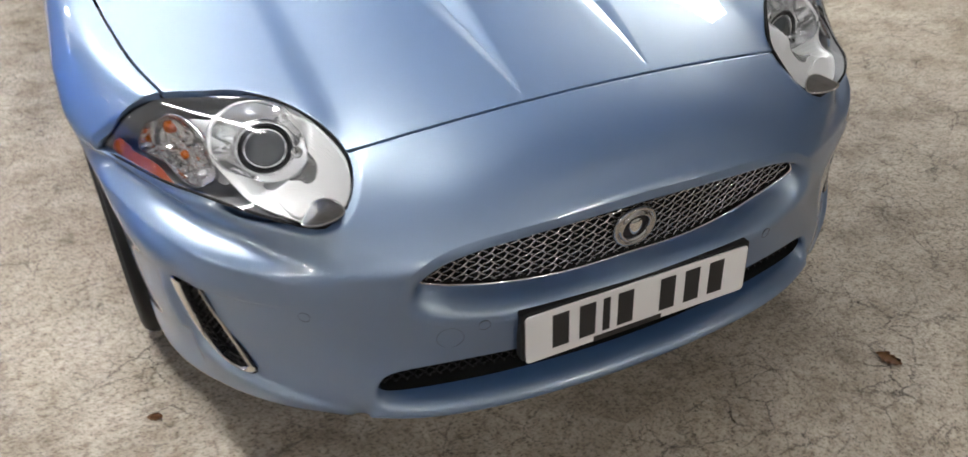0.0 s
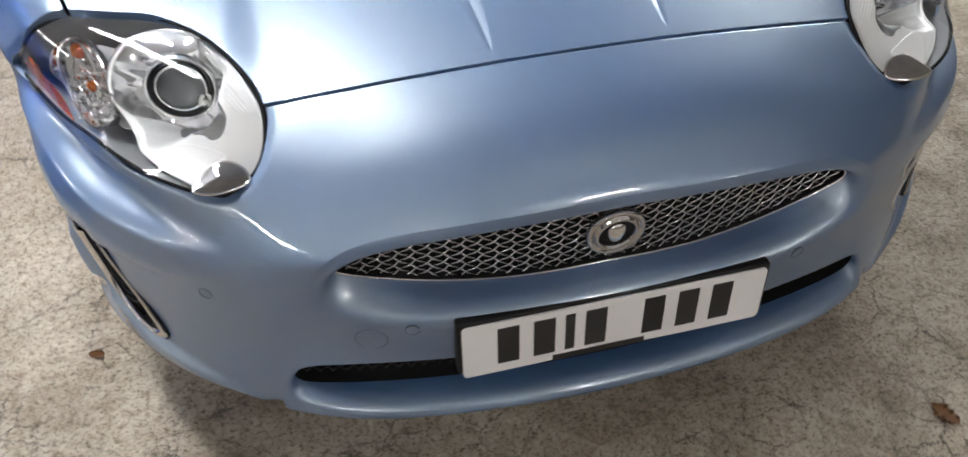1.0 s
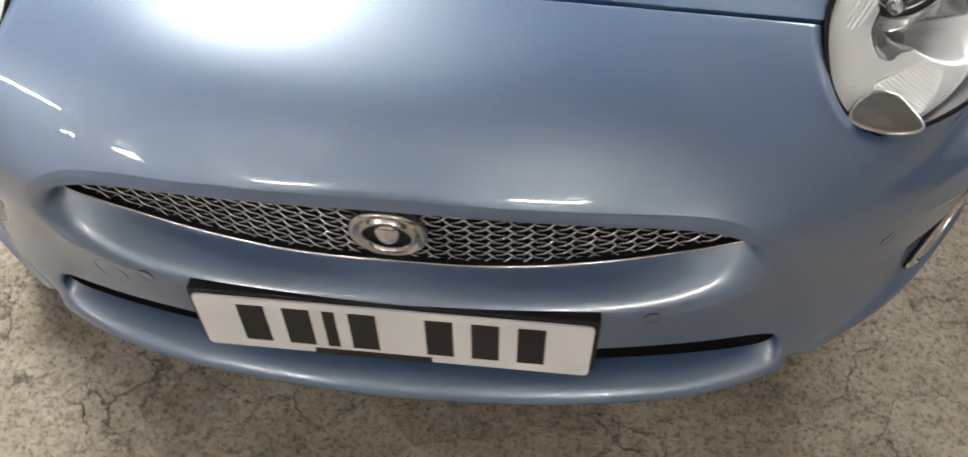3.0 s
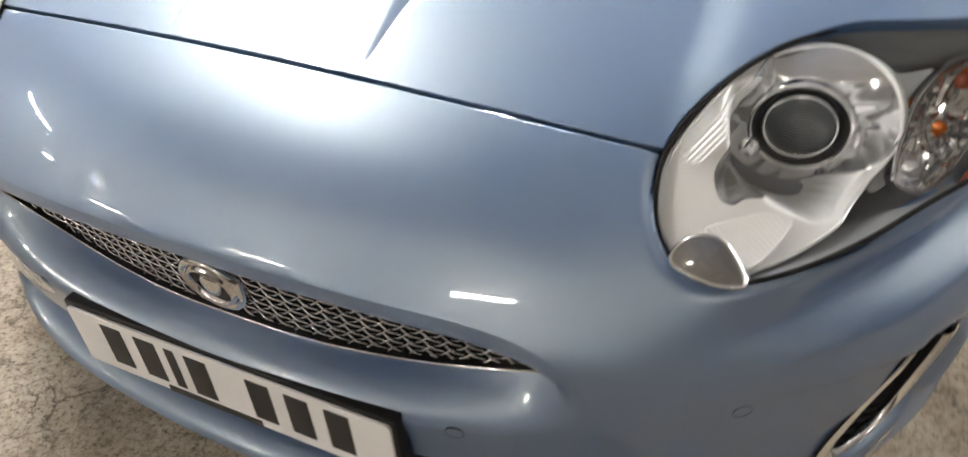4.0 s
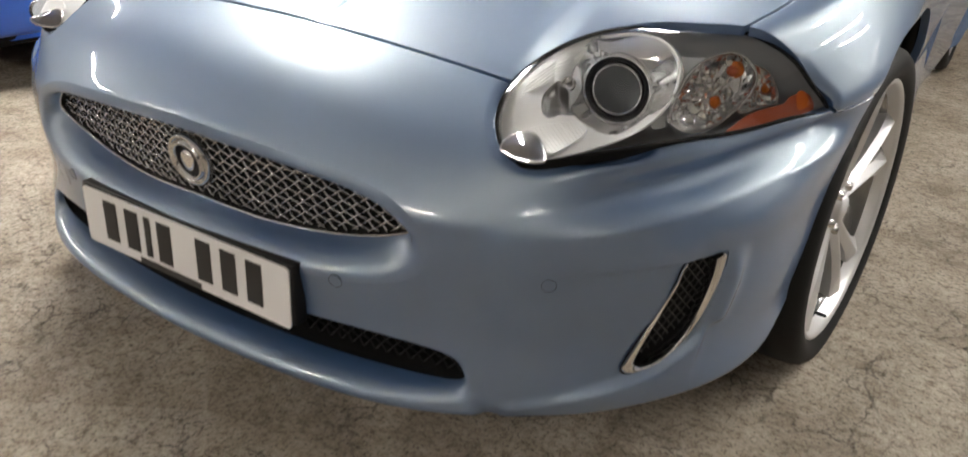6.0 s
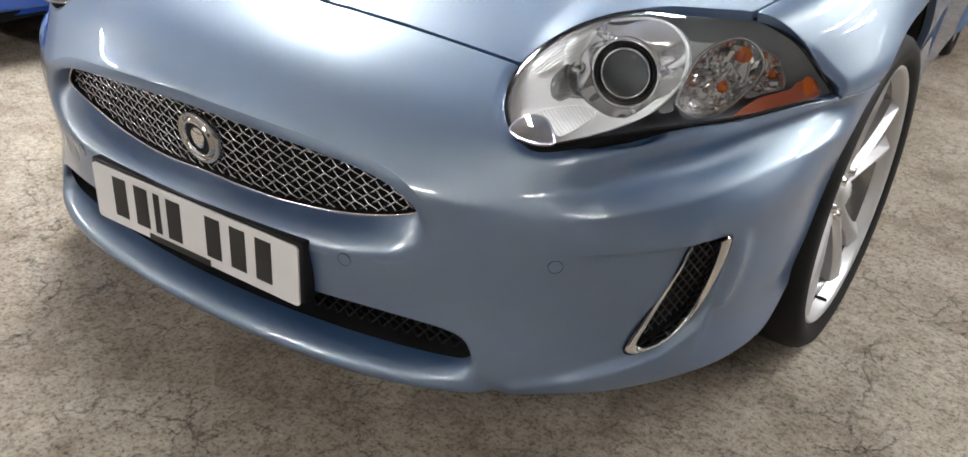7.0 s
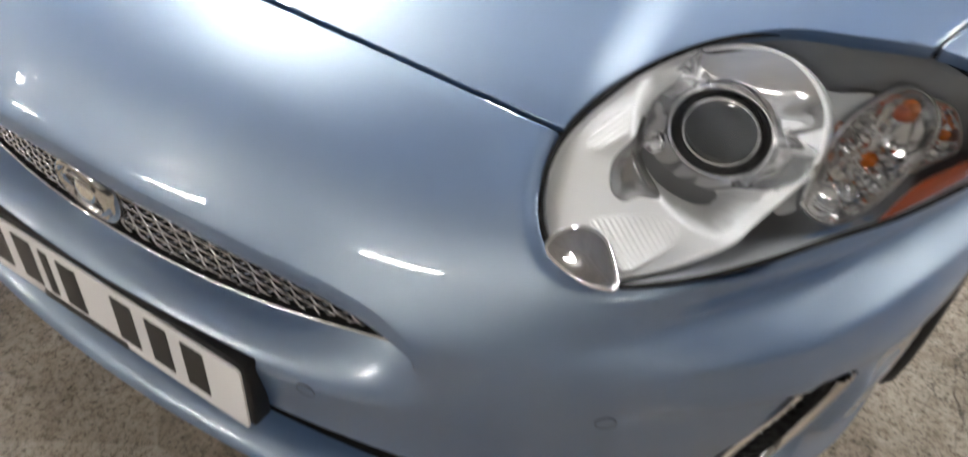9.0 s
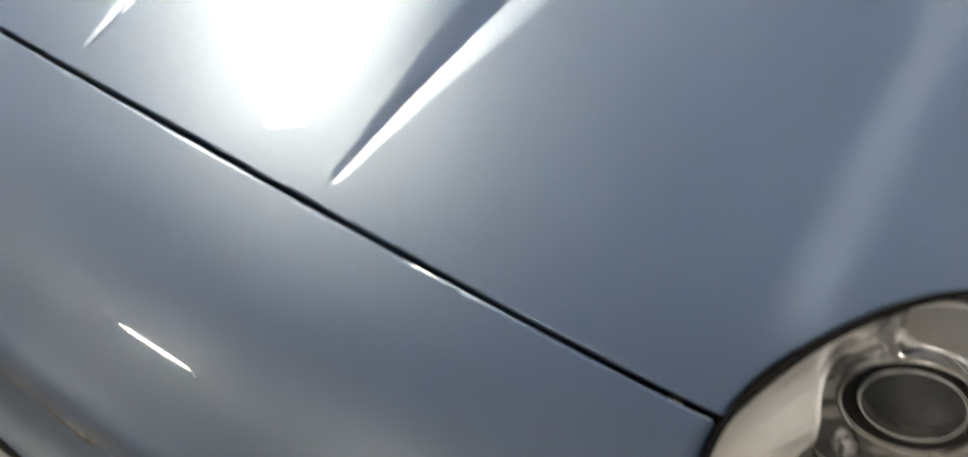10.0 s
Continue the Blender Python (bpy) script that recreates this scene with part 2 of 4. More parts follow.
def tube(bm, path, radius, sides=8, ring=False):
    """A round bar along a path of points."""
    p = [Vector(q) for q in path]
    n, rings, up = len(p), [], None
    for i in range(n):
        a, b = p[i - 1] if (ring or i) else p[0], p[(i + 1) % n] if (ring or i < n - 1) else p[-1]
        t = (b - a).normalized()
        if up is None:
            up = t.orthogonal().normalized()
        up = (up - t * up.dot(t)).normalized()
        side = t.cross(up)
        rings.append([bm.verts.new(p[i] + radius * (math.cos(w) * up + math.sin(w) * side)) for w in (2 * math.pi * k / sides for k in range(sides))])
    for i in range(n if ring else n - 1):
        a, b = rings[i], rings[(i + 1) % n]
        for k in range(sides):
            bm.faces.new((a[k], a[(k + 1) % sides], b[(k + 1) % sides], b[k]))
    if not ring:
        bm.faces.new(list(reversed(rings[0])))
        bm.faces.new(rings[-1])


def turned(bm, profile, n=48, axis="x"):
    """A body of revolution: profile of (radius, along)."""
    rows = []
    for i in range(n):
        w = 2 * math.pi * i / n
        c, s = math.cos(w), math.sin(w)
        rows.append([bm.verts.new({"x": (a, r * c, r * s), "y": (r * c, a, r * s), "z": (r * c, r * s, a)}[axis]) for r, a in profile])
    for i in range(n):
        a, b = rows[i], rows[(i + 1) % n]
        for k in range(len(profile) - 1):
            bm.faces.new((a[k], a[k + 1], b[k + 1], b[k]))


def loft(rings, close=True):
    """Verts and faces of a skin over rings of equal length."""
    n = len(rings[0])
    verts = [tuple(v) for ring in rings for v in ring]
    faces = []
    for r in range(len(rings) - 1):
        for k in range(n if close else n - 1):
            a, b = r * n + k, r * n + (k + 1) % n
            faces.append((a, b, b + n, a + n))
    return verts, faces


# ---- the room ----
def plane_grid(x0, y0, x1, y1, z, n=2):
    xs, ys = np.linspace(x0, x1, n), np.linspace(y0, y1, n)
    return [(x, y, z) for x in xs for y in ys], [(i * n + j, (i + 1) * n + j, (i + 1) * n + j + 1, i * n + j + 1) for i in range(n - 1) for j in range(n - 1)]


X0, X1, Y0, Y1 = -9.0, 6.8, -11.0, 10.0
floor = tagged(mesh_object("floor", *plane_grid(X0, Y0, X1, Y1, 0.0), FLOOR), "worn beige concrete floor with fine cracks", "floor", kind="structure")
for name, b in (("wall_north", (X0, Y1, 0, X1, Y1 + 0.2, CEILING)), ("wall_south", (X0, Y0 - 0.2, 0, X1, Y0, CEILING)), ("wall_west", (X0 - 0.2, Y0, 0, X0, Y1, CEILING)), ("wall_east", (X1, Y0, 0, X1 + 0.2, Y1, CEILING))):
    bm = bmesh.new()
    box(bm, *b)
    tagged(part(name, bm, WALL, smooth=False), "plain painted garage wall", "wall", kind="structure")
bm = bmesh.new()
box(bm, X0, Y0, CEILING, X1, Y1, CEILING + 0.2)
tagged(part("ceiling", bm, ROOF, smooth=False), "plain grey garage ceiling", "ceiling", kind="structure")

def lit(name, strength, colour=(1.0, 0.97, 0.925)):
    m = bpy.data.materials.new(name)
    m.use_nodes = True
    m.node_tree.nodes.clear()
    glow = m.node_tree.nodes.new("ShaderNodeEmission")
    glow.inputs[0].default_value, glow.inputs[1].default_value = (*colour, 1), strength
    m.node_tree.links.new(glow.outputs[0], m.node_tree.nodes.new("ShaderNodeOutputMaterial").inputs[0])
    return m


LIT, SLIM_LIT = lit("lit_diffuser", GLOW), lit("lit_tube", SLIM_GLOW, (1.0, 0.93, 0.84))


def batten(x, y, turn, length=1.75):
    lamp = new("strip_light")
    bm = bmesh.new()
    box(bm, -0.1, -length / 2, -0.05, 0.1, length / 2, 0.0, 0.008)
    part("housing", bm, WHITE, lamp)
    bm = bmesh.new()
    box(bm, -0.085, -length / 2 + 0.02, -0.085, 0.085, length / 2 - 0.02, -0.048, 0.015)
    part("diffuser", bm, LIT, lamp, "lit white diffuser")
    lamp.matrix_basis = pose(x, y, CEILING, 0, 0, turn)
    return tagged(lamp, "white ceiling batten with a lit diffuser", "strip light", "ceiling strip lights")


def slim_tube(x, y, turn, length=0.9):
    lamp = new("tube_light")
    bm = bmesh.new()
    box(bm, -0.075, -length / 2, -0.05, 0.075, length / 2, 0.0, 0.006)
    part("housing", bm, WHITE, lamp)
    for off in (-0.05, 0.05):
        bm = bmesh.new()
        tube(bm, [(off, -length / 2 + 0.02, -0.075), (off, length / 2 - 0.02, -0.075)], 0.009, 10)
        part("tube", bm, SLIM_LIT, lamp, "lit fluorescent tube")
    lamp.matrix_basis = pose(x, y, CEILING, 0, 0, turn)
    return tagged(lamp, "slim ceiling fitting with two lit tubes", "tube light", "slim tube lights")


first = slim_tube(*SLIM[0])
for x, y, turn in SLIM[1:]:
    copy_thing(first, pose(x, y, CEILING, 0, 0, turn))
first = batten(*STRIPS[0], SLANT)
for x, y in STRIPS[1:]:
    copy_thing(first, pose(x, y, CEILING, 0, 0, SLANT))

# ---- the car: shape of its skin ----
car = tagged(new("car"), "light blue metallic sports coupe with oval headlamps", "car")
WHEEL_Y, WHEEL_Z = 0.945, 0.338
IN_FRAME[0] = True

# The plan of the waist, from the middle of the nose round the corner and back along the side.
PLAN = np.array([(-0.17, 0.0), (0, -0.006), (0.17, 0.0), (0.33, 0.02), (0.45, 0.053), (0.55, 0.10), (0.633, 0.151), (0.73, 0.226), (0.82, 0.325), (0.872, 0.43), (0.895, 0.54), (0.905, 0.65), (0.918, 1.0), (0.925, 1.6)])
plan_s = np.r_[0, np.cumsum(np.linalg.norm(np.diff(PLAN, axis=0), axis=1))]
plan_s -= plan_s[1]
plan_at = spline(plan_s, PLAN)
STATION = [plan_s[i] for i in (1, 3, 5, 7, 9, 11, 12, 13)]
S_END = plan_s[-1]

# The bonnet's height: middle line, fall to the sides, pods over the lamps, raised middle between the creases.
middle = spline([0.02, 0.06, 0.11, 0.17, 0.235, 0.3, 0.5, 0.9, 1.3, 1.7], [0.556, 0.597, 0.636, 0.665, 0.686, 0.702, 0.739, 0.797, 0.843, 0.875])


def bonnet_z(x, y):
    x = np.abs(x)
    back = (0.2387 * x**2 + 0.37 * x**4) * (1 - smooth(y, 0.22, 0.52))
    out = 0.02 * np.log1p(np.exp(np.clip((x - 0.475) / 0.02, -30, 30)))
    pod = (0.17 * out + 0.008 * smooth(x, 0.475, 0.54)) * smooth(y, 0.26, 0.37)
    crease = 0.143 + 0.06 * np.clip(y - 0.26, 0, 2)
    wide = 0.0045 + 0.13 * np.clip(y - 0.262, 0, 0.3)
    groove = 0.2 * wide * smooth(y, 0.258, 0.275) * np.clip(1 - np.abs(x - crease) / wide, 0, 1) ** 1.5
    bulge = 0.010 * smooth(y, 0.27, 0.7) * (1 - smooth(x, crease - 0.06, crease + 0.01))
    return middle(y - back) - 0.15 * x**2 + pod - groove + bulge - 0.004 * smooth(y, 0.3, 0.6)


def shut_y(x):
    return 0.237 + 0.125 * np.abs(x) ** 2 + 0.13 * np.abs(x) ** 4


seam_x = spline([0.45, 0.51, 0.6, 0.7, 0.785, 1.0, 1.6], [0.748, 0.765, 0.792, 0.811, 0.823, 0.838, 0.84])

# Rows of the skin from the lower edge up: inset from the plan and height at each station (None: the bonnet's height).
ROWS = [
    ([0.07] * 8, [0.135] * 8),
    ([-0.006, -0.006, -0.004, -0.002, 0.004, 0.012, 0.01, 0.01], [0.143, 0.143, 0.143, 0.146, 0.15, 0.15, 0.15, 0.15]),
    ([-0.018, -0.018, -0.022, -0.006, 0.006, 0.01, 0.005, 0.0], [0.18, 0.18, 0.182, 0.19, 0.2, 0.2, 0.2, 0.2]),
    ([-0.004, -0.002, -0.008, 0.004, 0.003, 0.006, 0.0, 0.0], [0.265, 0.265, 0.265, 0.27, 0.27, 0.27, 0.27, 0.27]),
    ([0.0] * 8, [0.335] * 8),
    ([-0.004, -0.002, 0.0, 0.0, 0.0, -0.004, -0.006, -0.004], [0.40] * 8),
    ([0.004, 0.004, 0.003, -0.003, -0.004, -0.014, -0.018, -0.016], [0.455, 0.455, 0.45, 0.458, 0.458, 0.47, 0.47, 0.47]),
    ([0.009, 0.008, 0.008, 0.013, 0.01, -0.018, -0.023, -0.022], [0.49, 0.487, 0.474, 0.494, 0.492, 0.5, 0.5, 0.5]),
    ([0.016, 0.014, 0.016, 0.041, 0.037, -0.019, -0.027, -0.026], [0.52, 0.515, 0.495, 0.525, 0.523, 0.53, 0.535, 0.54]),
    ([0.024, 0.022, 0.03, 0.048, 0.043, -0.021, -0.029, -0.028], [0.538, 0.53, 0.518, 0.556, 0.55, 0.557, 0.565, 0.575]),
    ([0.034, 0.034, 0.05, 0.062, 0.052, -0.022, -0.03, -0.03], [None, None, None, 0.592, 0.578, 0.585, 0.6, 0.62]),
    ([0.06, 0.06, 0.08, 0.09, 0.068, -0.006, -0.022, -0.025], [None, None, None, 0.62, 0.61, 0.627, 0.66, 0.69]),
    ([0.095, 0.095, 0.115, 0.12, 0.085, 0.015, 0.0, 0.0], [None, None, None, 0.648, 0.64, 0.667, 0.71, 0.74]),
    ([0.135, 0.135, 0.15, 0.155, 0.105, 0.045, 0.025, 0.02], [None, None, None, 0.675, 0.665, 0.705, 0.745, 0.78]),
    ([0.18, 0.18, 0.19, 0.19, 0.125, 0.075, 0.05, 0.04], [None, None, None, 0.695, 0.685, None, None, None]),
    ([0.23, 0.23, 0.23, 0.235, 0.165, 0.115, 0.09, 0.08], [None] * 8),
    ([0.29, 0.29, 0.27, 0.28, 0.21, 0.16, 0.13, 0.12], [None] * 8),
]


def skin(nu, nv):
    """The half skin as a grid of points (nu, nv, 3)."""
    s = np.linspace(0, S_END, nu)
    mid = plan_at(s)
    ahead = plan_at(s + 1e-3) - plan_at(s - 1e-3)
    ahead /= np.linalg.norm(ahead, axis=1)[:, None]
    out = np.stack([ahead[:, 1], -ahead[:, 0]], 1)
    base = plan_at(np.array(STATION))
    tip = plan_at(np.array(STATION) + 1e-3) - plan_at(np.array(STATION) - 1e-3)
    tip /= np.linalg.norm(tip, axis=1)[:, None]
    rows = []
    for inset, height in ROWS:
        here = base - np.stack([tip[:, 1], -tip[:, 0]], 1) * np.array(inset)[:, None]
        z = [float(bonnet_z(*here[i])) if h is None else h for i, h in enumerate(height)]
        k = np.r_[-STATION[1], STATION]
        both = np.stack([np.r_[inset[1], inset], np.r_[z[1], z]], 1)
        dz = spline(k, both)(s)
        rows.append(np.stack([mid[:, 0] - out[:, 0] * dz[:, 0], mid[:, 1] - out[:, 1] * dz[:, 0], dz[:, 1]], 1))
    rows = np.array(rows)
    gaps = np.linalg.norm(np.diff(rows, axis=0), axis=2).mean(1)
    knots = np.r_[0, np.cumsum(gaps)]
    p = spline(knots, rows)(np.linspace(0, knots[-1], nv)).transpose(1, 0, 2)
    p[0, :, 0] = 0.0
    x, y, z = p[..., 0], p[..., 1], p[..., 2]
    near = np.where(x < 0.6, shut_y(x) - y, x - seam_x(y))
    w = (1 - smooth(near, 0.0, 0.1)) * smooth(z, 0.56, 0.6)
    p[..., 2] = z * (1 - w) + bonnet_z(x, y) * w
    return p


# ---- outlines on the skin ----
LAMP_AXIS = Vector((0.50, -0.56, 0.66)).normalized()
LAMP_U = Vector((0.745, 0.667, 0.0)).normalized()
LAMP_U = (LAMP_U - LAMP_AXIS * LAMP_U.dot(LAMP_AXIS)).normalized()
LAMP_V = LAMP_AXIS.cross(LAMP_U)
LAMP_AT = Vector((0.69, 0.37, 0.64))
LAMP_EDGE = [
    (0.890, 0.588, 0.569), (0.856, 0.505, 0.580), (0.805, 0.410, 0.583), (0.755, 0.335, 0.588), (0.705, 0.258, 0.595), (0.650, 0.200, 0.592), (0.595, 0.176, 0.577), (0.545, 0.180, 0.574), (0.510, 0.205, 0.597), (0.496, 0.245, 0.628), (0.499, 0.289, 0.650),
    (0.516, 0.325, 0.669), (0.540, 0.365, 0.684), (0.568, 0.403, 0.693), (0.600, 0.437, 0.697), (0.640, 0.470, 0.697), (0.690, 0.488, 0.697), (0.760, 0.512, 0.696), (0.803, 0.522, 0.682), (0.838, 0.535, 0.658), (0.867, 0.555, 0.618),
]


def lamp_uv(p):
    q = np.asarray(p, float) - np.array(LAMP_AT)
    return np.stack([q @ np.array(LAMP_U), q @ np.array(LAMP_V)], -1)


lamp_edge = closed(lamp_uv(LAMP_EDGE), 160)

# The mouth of the grille in x and z: outer edge on the skin, inner edge round the wire mesh.
MOUTH_OUT = [(0, 0.567), (0.15, 0.562), (0.26, 0.553), (0.35, 0.540), (0.42, 0.517), (0.466, 0.480), (0.478, 0.440), (0.463, 0.405), (0.42, 0.383), (0.33, 0.370), (0.18, 0.366), (0, 0.366)]
MOUTH_IN = [(0, 0.556), (0.15, 0.551), (0.24, 0.544), (0.30, 0.536), (0.35, 0.525), (0.39, 0.508), (0.42, 0.482), (0.432, 0.463), (0.425, 0.450), (0.39, 0.434), (0.35, 0.422), (0.30, 0.411), (0.24, 0.404), (0.16, 0.401), (0.08, 0.404), (0, 0.408)]


def whole(half):
    return half + [(-x, z) for x, z in reversed(half[1:-1])]


mouth_out, mouth_in = closed(whole(MOUTH_OUT), 240), closed(whole(MOUTH_IN), 240)
INTAKE_OUT = [(0, 0.285), (0.2, 0.285), (0.36, 0.286), (0.46, 0.278), (0.515, 0.262), (0.538, 0.235), (0.543, 0.203), (0.533, 0.18), (0.48, 0.173), (0.36, 0.170), (0.2, 0.169), (0, 0.169)]
INTAKE_IN = [(0, 0.28), (0.2, 0.28), (0.35, 0.28), (0.45, 0.272), (0.5, 0.258), (0.52, 0.24), (0.527, 0.225), (0.515, 0.205), (0.47, 0.197), (0.36, 0.194), (0.2, 0.193), (0, 0.193)]
intake_out, intake_in = closed(whole(INTAKE_OUT), 240), closed(whole(INTAKE_IN), 240)

VENT_AT = Vector((0.785, 0.295, 0.33))
VENT_AXIS = Vector((0.72, -0.69, 0.0)).normalized()
VENT_U = Vector((0.69, 0.72, 0.0)).normalized()


def vent_uv(p):
    q = np.asarray(p, float) - np.array(VENT_AT)
    return np.stack([q @ np.array(VENT_U), q[..., 2]], -1)


VENT_EDGE = [(-0.002, 0.086), (0.03, 0.087), (0.062, 0.088), (0.068, 0.075), (0.062, 0.03), (0.045, -0.02), (0.015, -0.065), (-0.03, -0.1), (-0.075, -0.112), (-0.092, -0.104), (-0.085, -0.088), (-0.06, -0.045), (-0.035, 0.005), (-0.015, 0.05)]
vent_edge = closed(VENT_EDGE, 100)

# ---- the car: body panels ----
GAP = 0.0028
grid = skin(480, 250)
gx, gy, gz = grid[..., 0], grid[..., 1], grid[..., 2]


def from_line(uv, line):
    """Distance of points from an open line."""
    best = np.full(uv.shape[:-1], 1e9)
    for a, b in zip(np.array(line), np.array(line)[1:]):
        t = np.clip(((uv - a) @ (b - a)) / ((b - a) @ (b - a)), 0, 1)
        best = np.minimum(best, np.linalg.norm(uv - a - t[..., None] * (b - a), axis=-1))
    return best


normal = np.cross(np.gradient(grid, axis=0), np.gradient(grid, axis=1))
normal /= np.maximum(np.linalg.norm(normal, axis=-1), 1e-9)[..., None]
normal *= -np.sign(normal[5, 80, 1])
by_vent = vent_uv(grid)
vu, vv = by_vent[..., 0], by_vent[..., 1]
nose = (gy < 0.6) & (gz < 0.5)
# a ridge from the end of the intake, under the side vent and up its outer edge
along_ridge = vv - np.interp(vu, [-0.29, -0.2, -0.1, -0.03, 0.03, 0.068], [-0.163, -0.154, -0.137, -0.12, -0.086, -0.033])
under = np.where(along_ridge > 0, np.exp(-((along_ridge / 0.011) ** 2)), np.exp(-((along_ridge / 0.05) ** 2))) * (1 - smooth(vu, 0.03, 0.065))
beside = np.exp(-((from_line(by_vent, [(0.068, -0.03), (0.086, 0.03), (0.09, 0.085)]) / 0.018) ** 2)) * smooth(vu, 0.03, 0.065) * (1 - smooth(vv, 0.04, 0.1))
ridge = (under + beside) * (0.008 + 0.006 * smooth(vu, -0.25, -0.1)) * smooth(vu, -0.3, -0.27)
# a fine step that runs into the top of the vent
rise = vv - 0.086 - 0.03 * np.minimum(vu, 0.0)
step = 0.0045 * smooth(vu, -0.2, -0.08) * (1 - smooth(vu, 0.0, 0.03)) * smooth(rise, -0.0025, 0.0025) * (1 - smooth(rise, 0.005, 0.05))
# the lip under the intake ends in a small step
lip = smooth(0.557 - gx, 0.0, 0.014) * (0.005 * (1 - smooth(gz, 0.187, 0.205)) + 0.007 * np.exp(-(((gz - 0.167) / 0.011) ** 2))) * smooth(gz, 0.136, 0.15)
# a crisp fold under the headlamp, from the corner of the bumper to the wheel arch
crest = gz - np.interp(gx, [0.64, 0.70, 0.775, 0.83, 0.87], [0.468, 0.479, 0.486, 0.498, 0.502])
fold = (0.0035 * np.exp(-np.abs(crest / np.where(crest > 0, 0.015, 0.009)) ** 1.5) - (0.010 + 0.008 * smooth(gx, 0.72, 0.84)) * np.exp(-(((crest - 0.043) / 0.018) ** 2))) * smooth(gx, 0.63, 0.72) * (1 - smooth(gy, 0.56, 0.66))
grid = grid + normal * ((ridge + step + lip) * nose + fold * (gy < 0.7))[..., None]
gx, gy, gz = grid[..., 0], grid[..., 1], grid[..., 2]
off_lamp = np.where((grid - np.array(LAMP_AT)) @ np.array(LAMP_AXIS) > -0.2, outside(lamp_uv(grid), lamp_edge), 1.0) - 0.003
roll = 0.0055 * (1 - smooth(off_lamp, 0.0, 0.017)) * (1 - smooth(gz, 0.62, 0.67)) * (off_lamp > -0.03)
grid = grid - roll[..., None] * np.array(LAMP_AXIS)
off_mouth = np.where(gy < 0.2, outside(np.stack([gx, gz], -1), mouth_out), 1.0)
off_intake = np.where(gy < 0.2, outside(np.stack([gx, gz], -1), intake_out), 1.0)
off_vent = np.where((gx > 0.6) & (gy < 0.5), outside(vent_uv(grid), vent_edge), 1.0)
in_world = grid @ np.array(SET.to_3x3()).T + np.array(SET.translation)
wy, wz = in_world[..., 1], in_world[..., 2]
arch = (np.abs((wy - WHEEL_Y) / 0.322) ** 3.4 + np.abs((np.maximum(wz, WHEEL_Z) - WHEEL_Z) / 0.405) ** 3.4) ** (1 / 3.4)
off_arch = (arch - 1) * 0.35
cut_corner = np.where((gx > 0.7) & (wy < WHEEL_Y), (wz - 0.229 - (wy - 0.50) * 0.6) * 0.85, 1.0)
SEAM_Z = 0.568
below = np.minimum(np.maximum(SEAM_Z - gz, np.minimum(0.588 - gy, -0.036 - lamp_uv(grid)[..., 1])), 0.63 - gz)
bumper_f = np.minimum.reduce([np.where(gx < 0.62, shut_y(gx) - gy, below) - GAP, off_lamp, off_mouth, off_intake, off_vent, off_arch, cut_corner, 0.75 - gy])
panel("bumper", *both_sides(*clipped(grid, bumper_f)), PAINT, car, runs_on=lambda p: abs(p.x) < 0.57 and p.y < 0.18 and p.z > 0.15)
fender_f = np.minimum.reduce([np.where(gx > 0.62, 1.0, -1.0), np.where(gy < 0.85, -below - 0.0006, 1.0), gx - seam_x(gy) - GAP, off_lamp, off_arch])
fv, ff = clipped(grid, fender_f)
panel("front_wing", fv, ff, PAINT, car)
panel("front_wing", *mirrored(fv, ff), PAINT, car)

bx, by = np.meshgrid(np.r_[np.linspace(0, 0.115, 30), np.linspace(0.118, 0.262, 80), np.linspace(0.266, 0.86, 150)], np.r_[np.linspace(0.2, 0.5, 130), np.linspace(0.506, 1.6, 220)], indexing="ij")
hood = np.stack([bx, by, bonnet_z(bx, by)], -1)
off_lamp_b = np.where(by < 0.8, outside(lamp_uv(hood), lamp_edge), 1.0) - 0.003
bonnet_f = np.minimum.reduce([by - shut_y(bx) - GAP, seam_x(by) - bx - GAP, off_lamp_b, np.where((bx > 0.5) & (by < 0.45) & (lamp_uv(hood)[..., 1] < 0.0), -1.0, 1.0)])
panel("bonnet", *both_sides(*clipped(hood, bonnet_f)), PAINT, car, "bonnet with two sharp creases")


# ---- the mouth and the lower intake ----
front = grid[(gy < 0.3) & (gx < 0.62)]
front = np.concatenate([front, front * [-1, 1, 1]])


def skin_y(x, z):
    """The skin's y at the front, at points of x and z."""
    out = []
    for a, b in zip(x, z):
        d = (front[:, 0] - a) ** 2 + (front[:, 2] - b) ** 2
        near = front[np.argpartition(d, 18)[:18]]
        u, v = (near[:, 0] - a) / 0.01, (near[:, 2] - b) / 0.01
        out.append(np.linalg.lstsq(np.stack([u * 0 + 1, u, v, u * u, u * v, v * v], 1), near[:, 1], rcond=None)[0][0])
    return np.array(out)


def matched(outer, inner):
    """Inner curve points that face those of the outer curve."""
    start = np.argmax(outer[:, 1] - np.abs(outer[:, 0]))
    first = np.argmax(inner[:, 1] - np.abs(inner[:, 0]))
    return np.roll(outer, -start, 0), np.roll(inner, -first, 0)


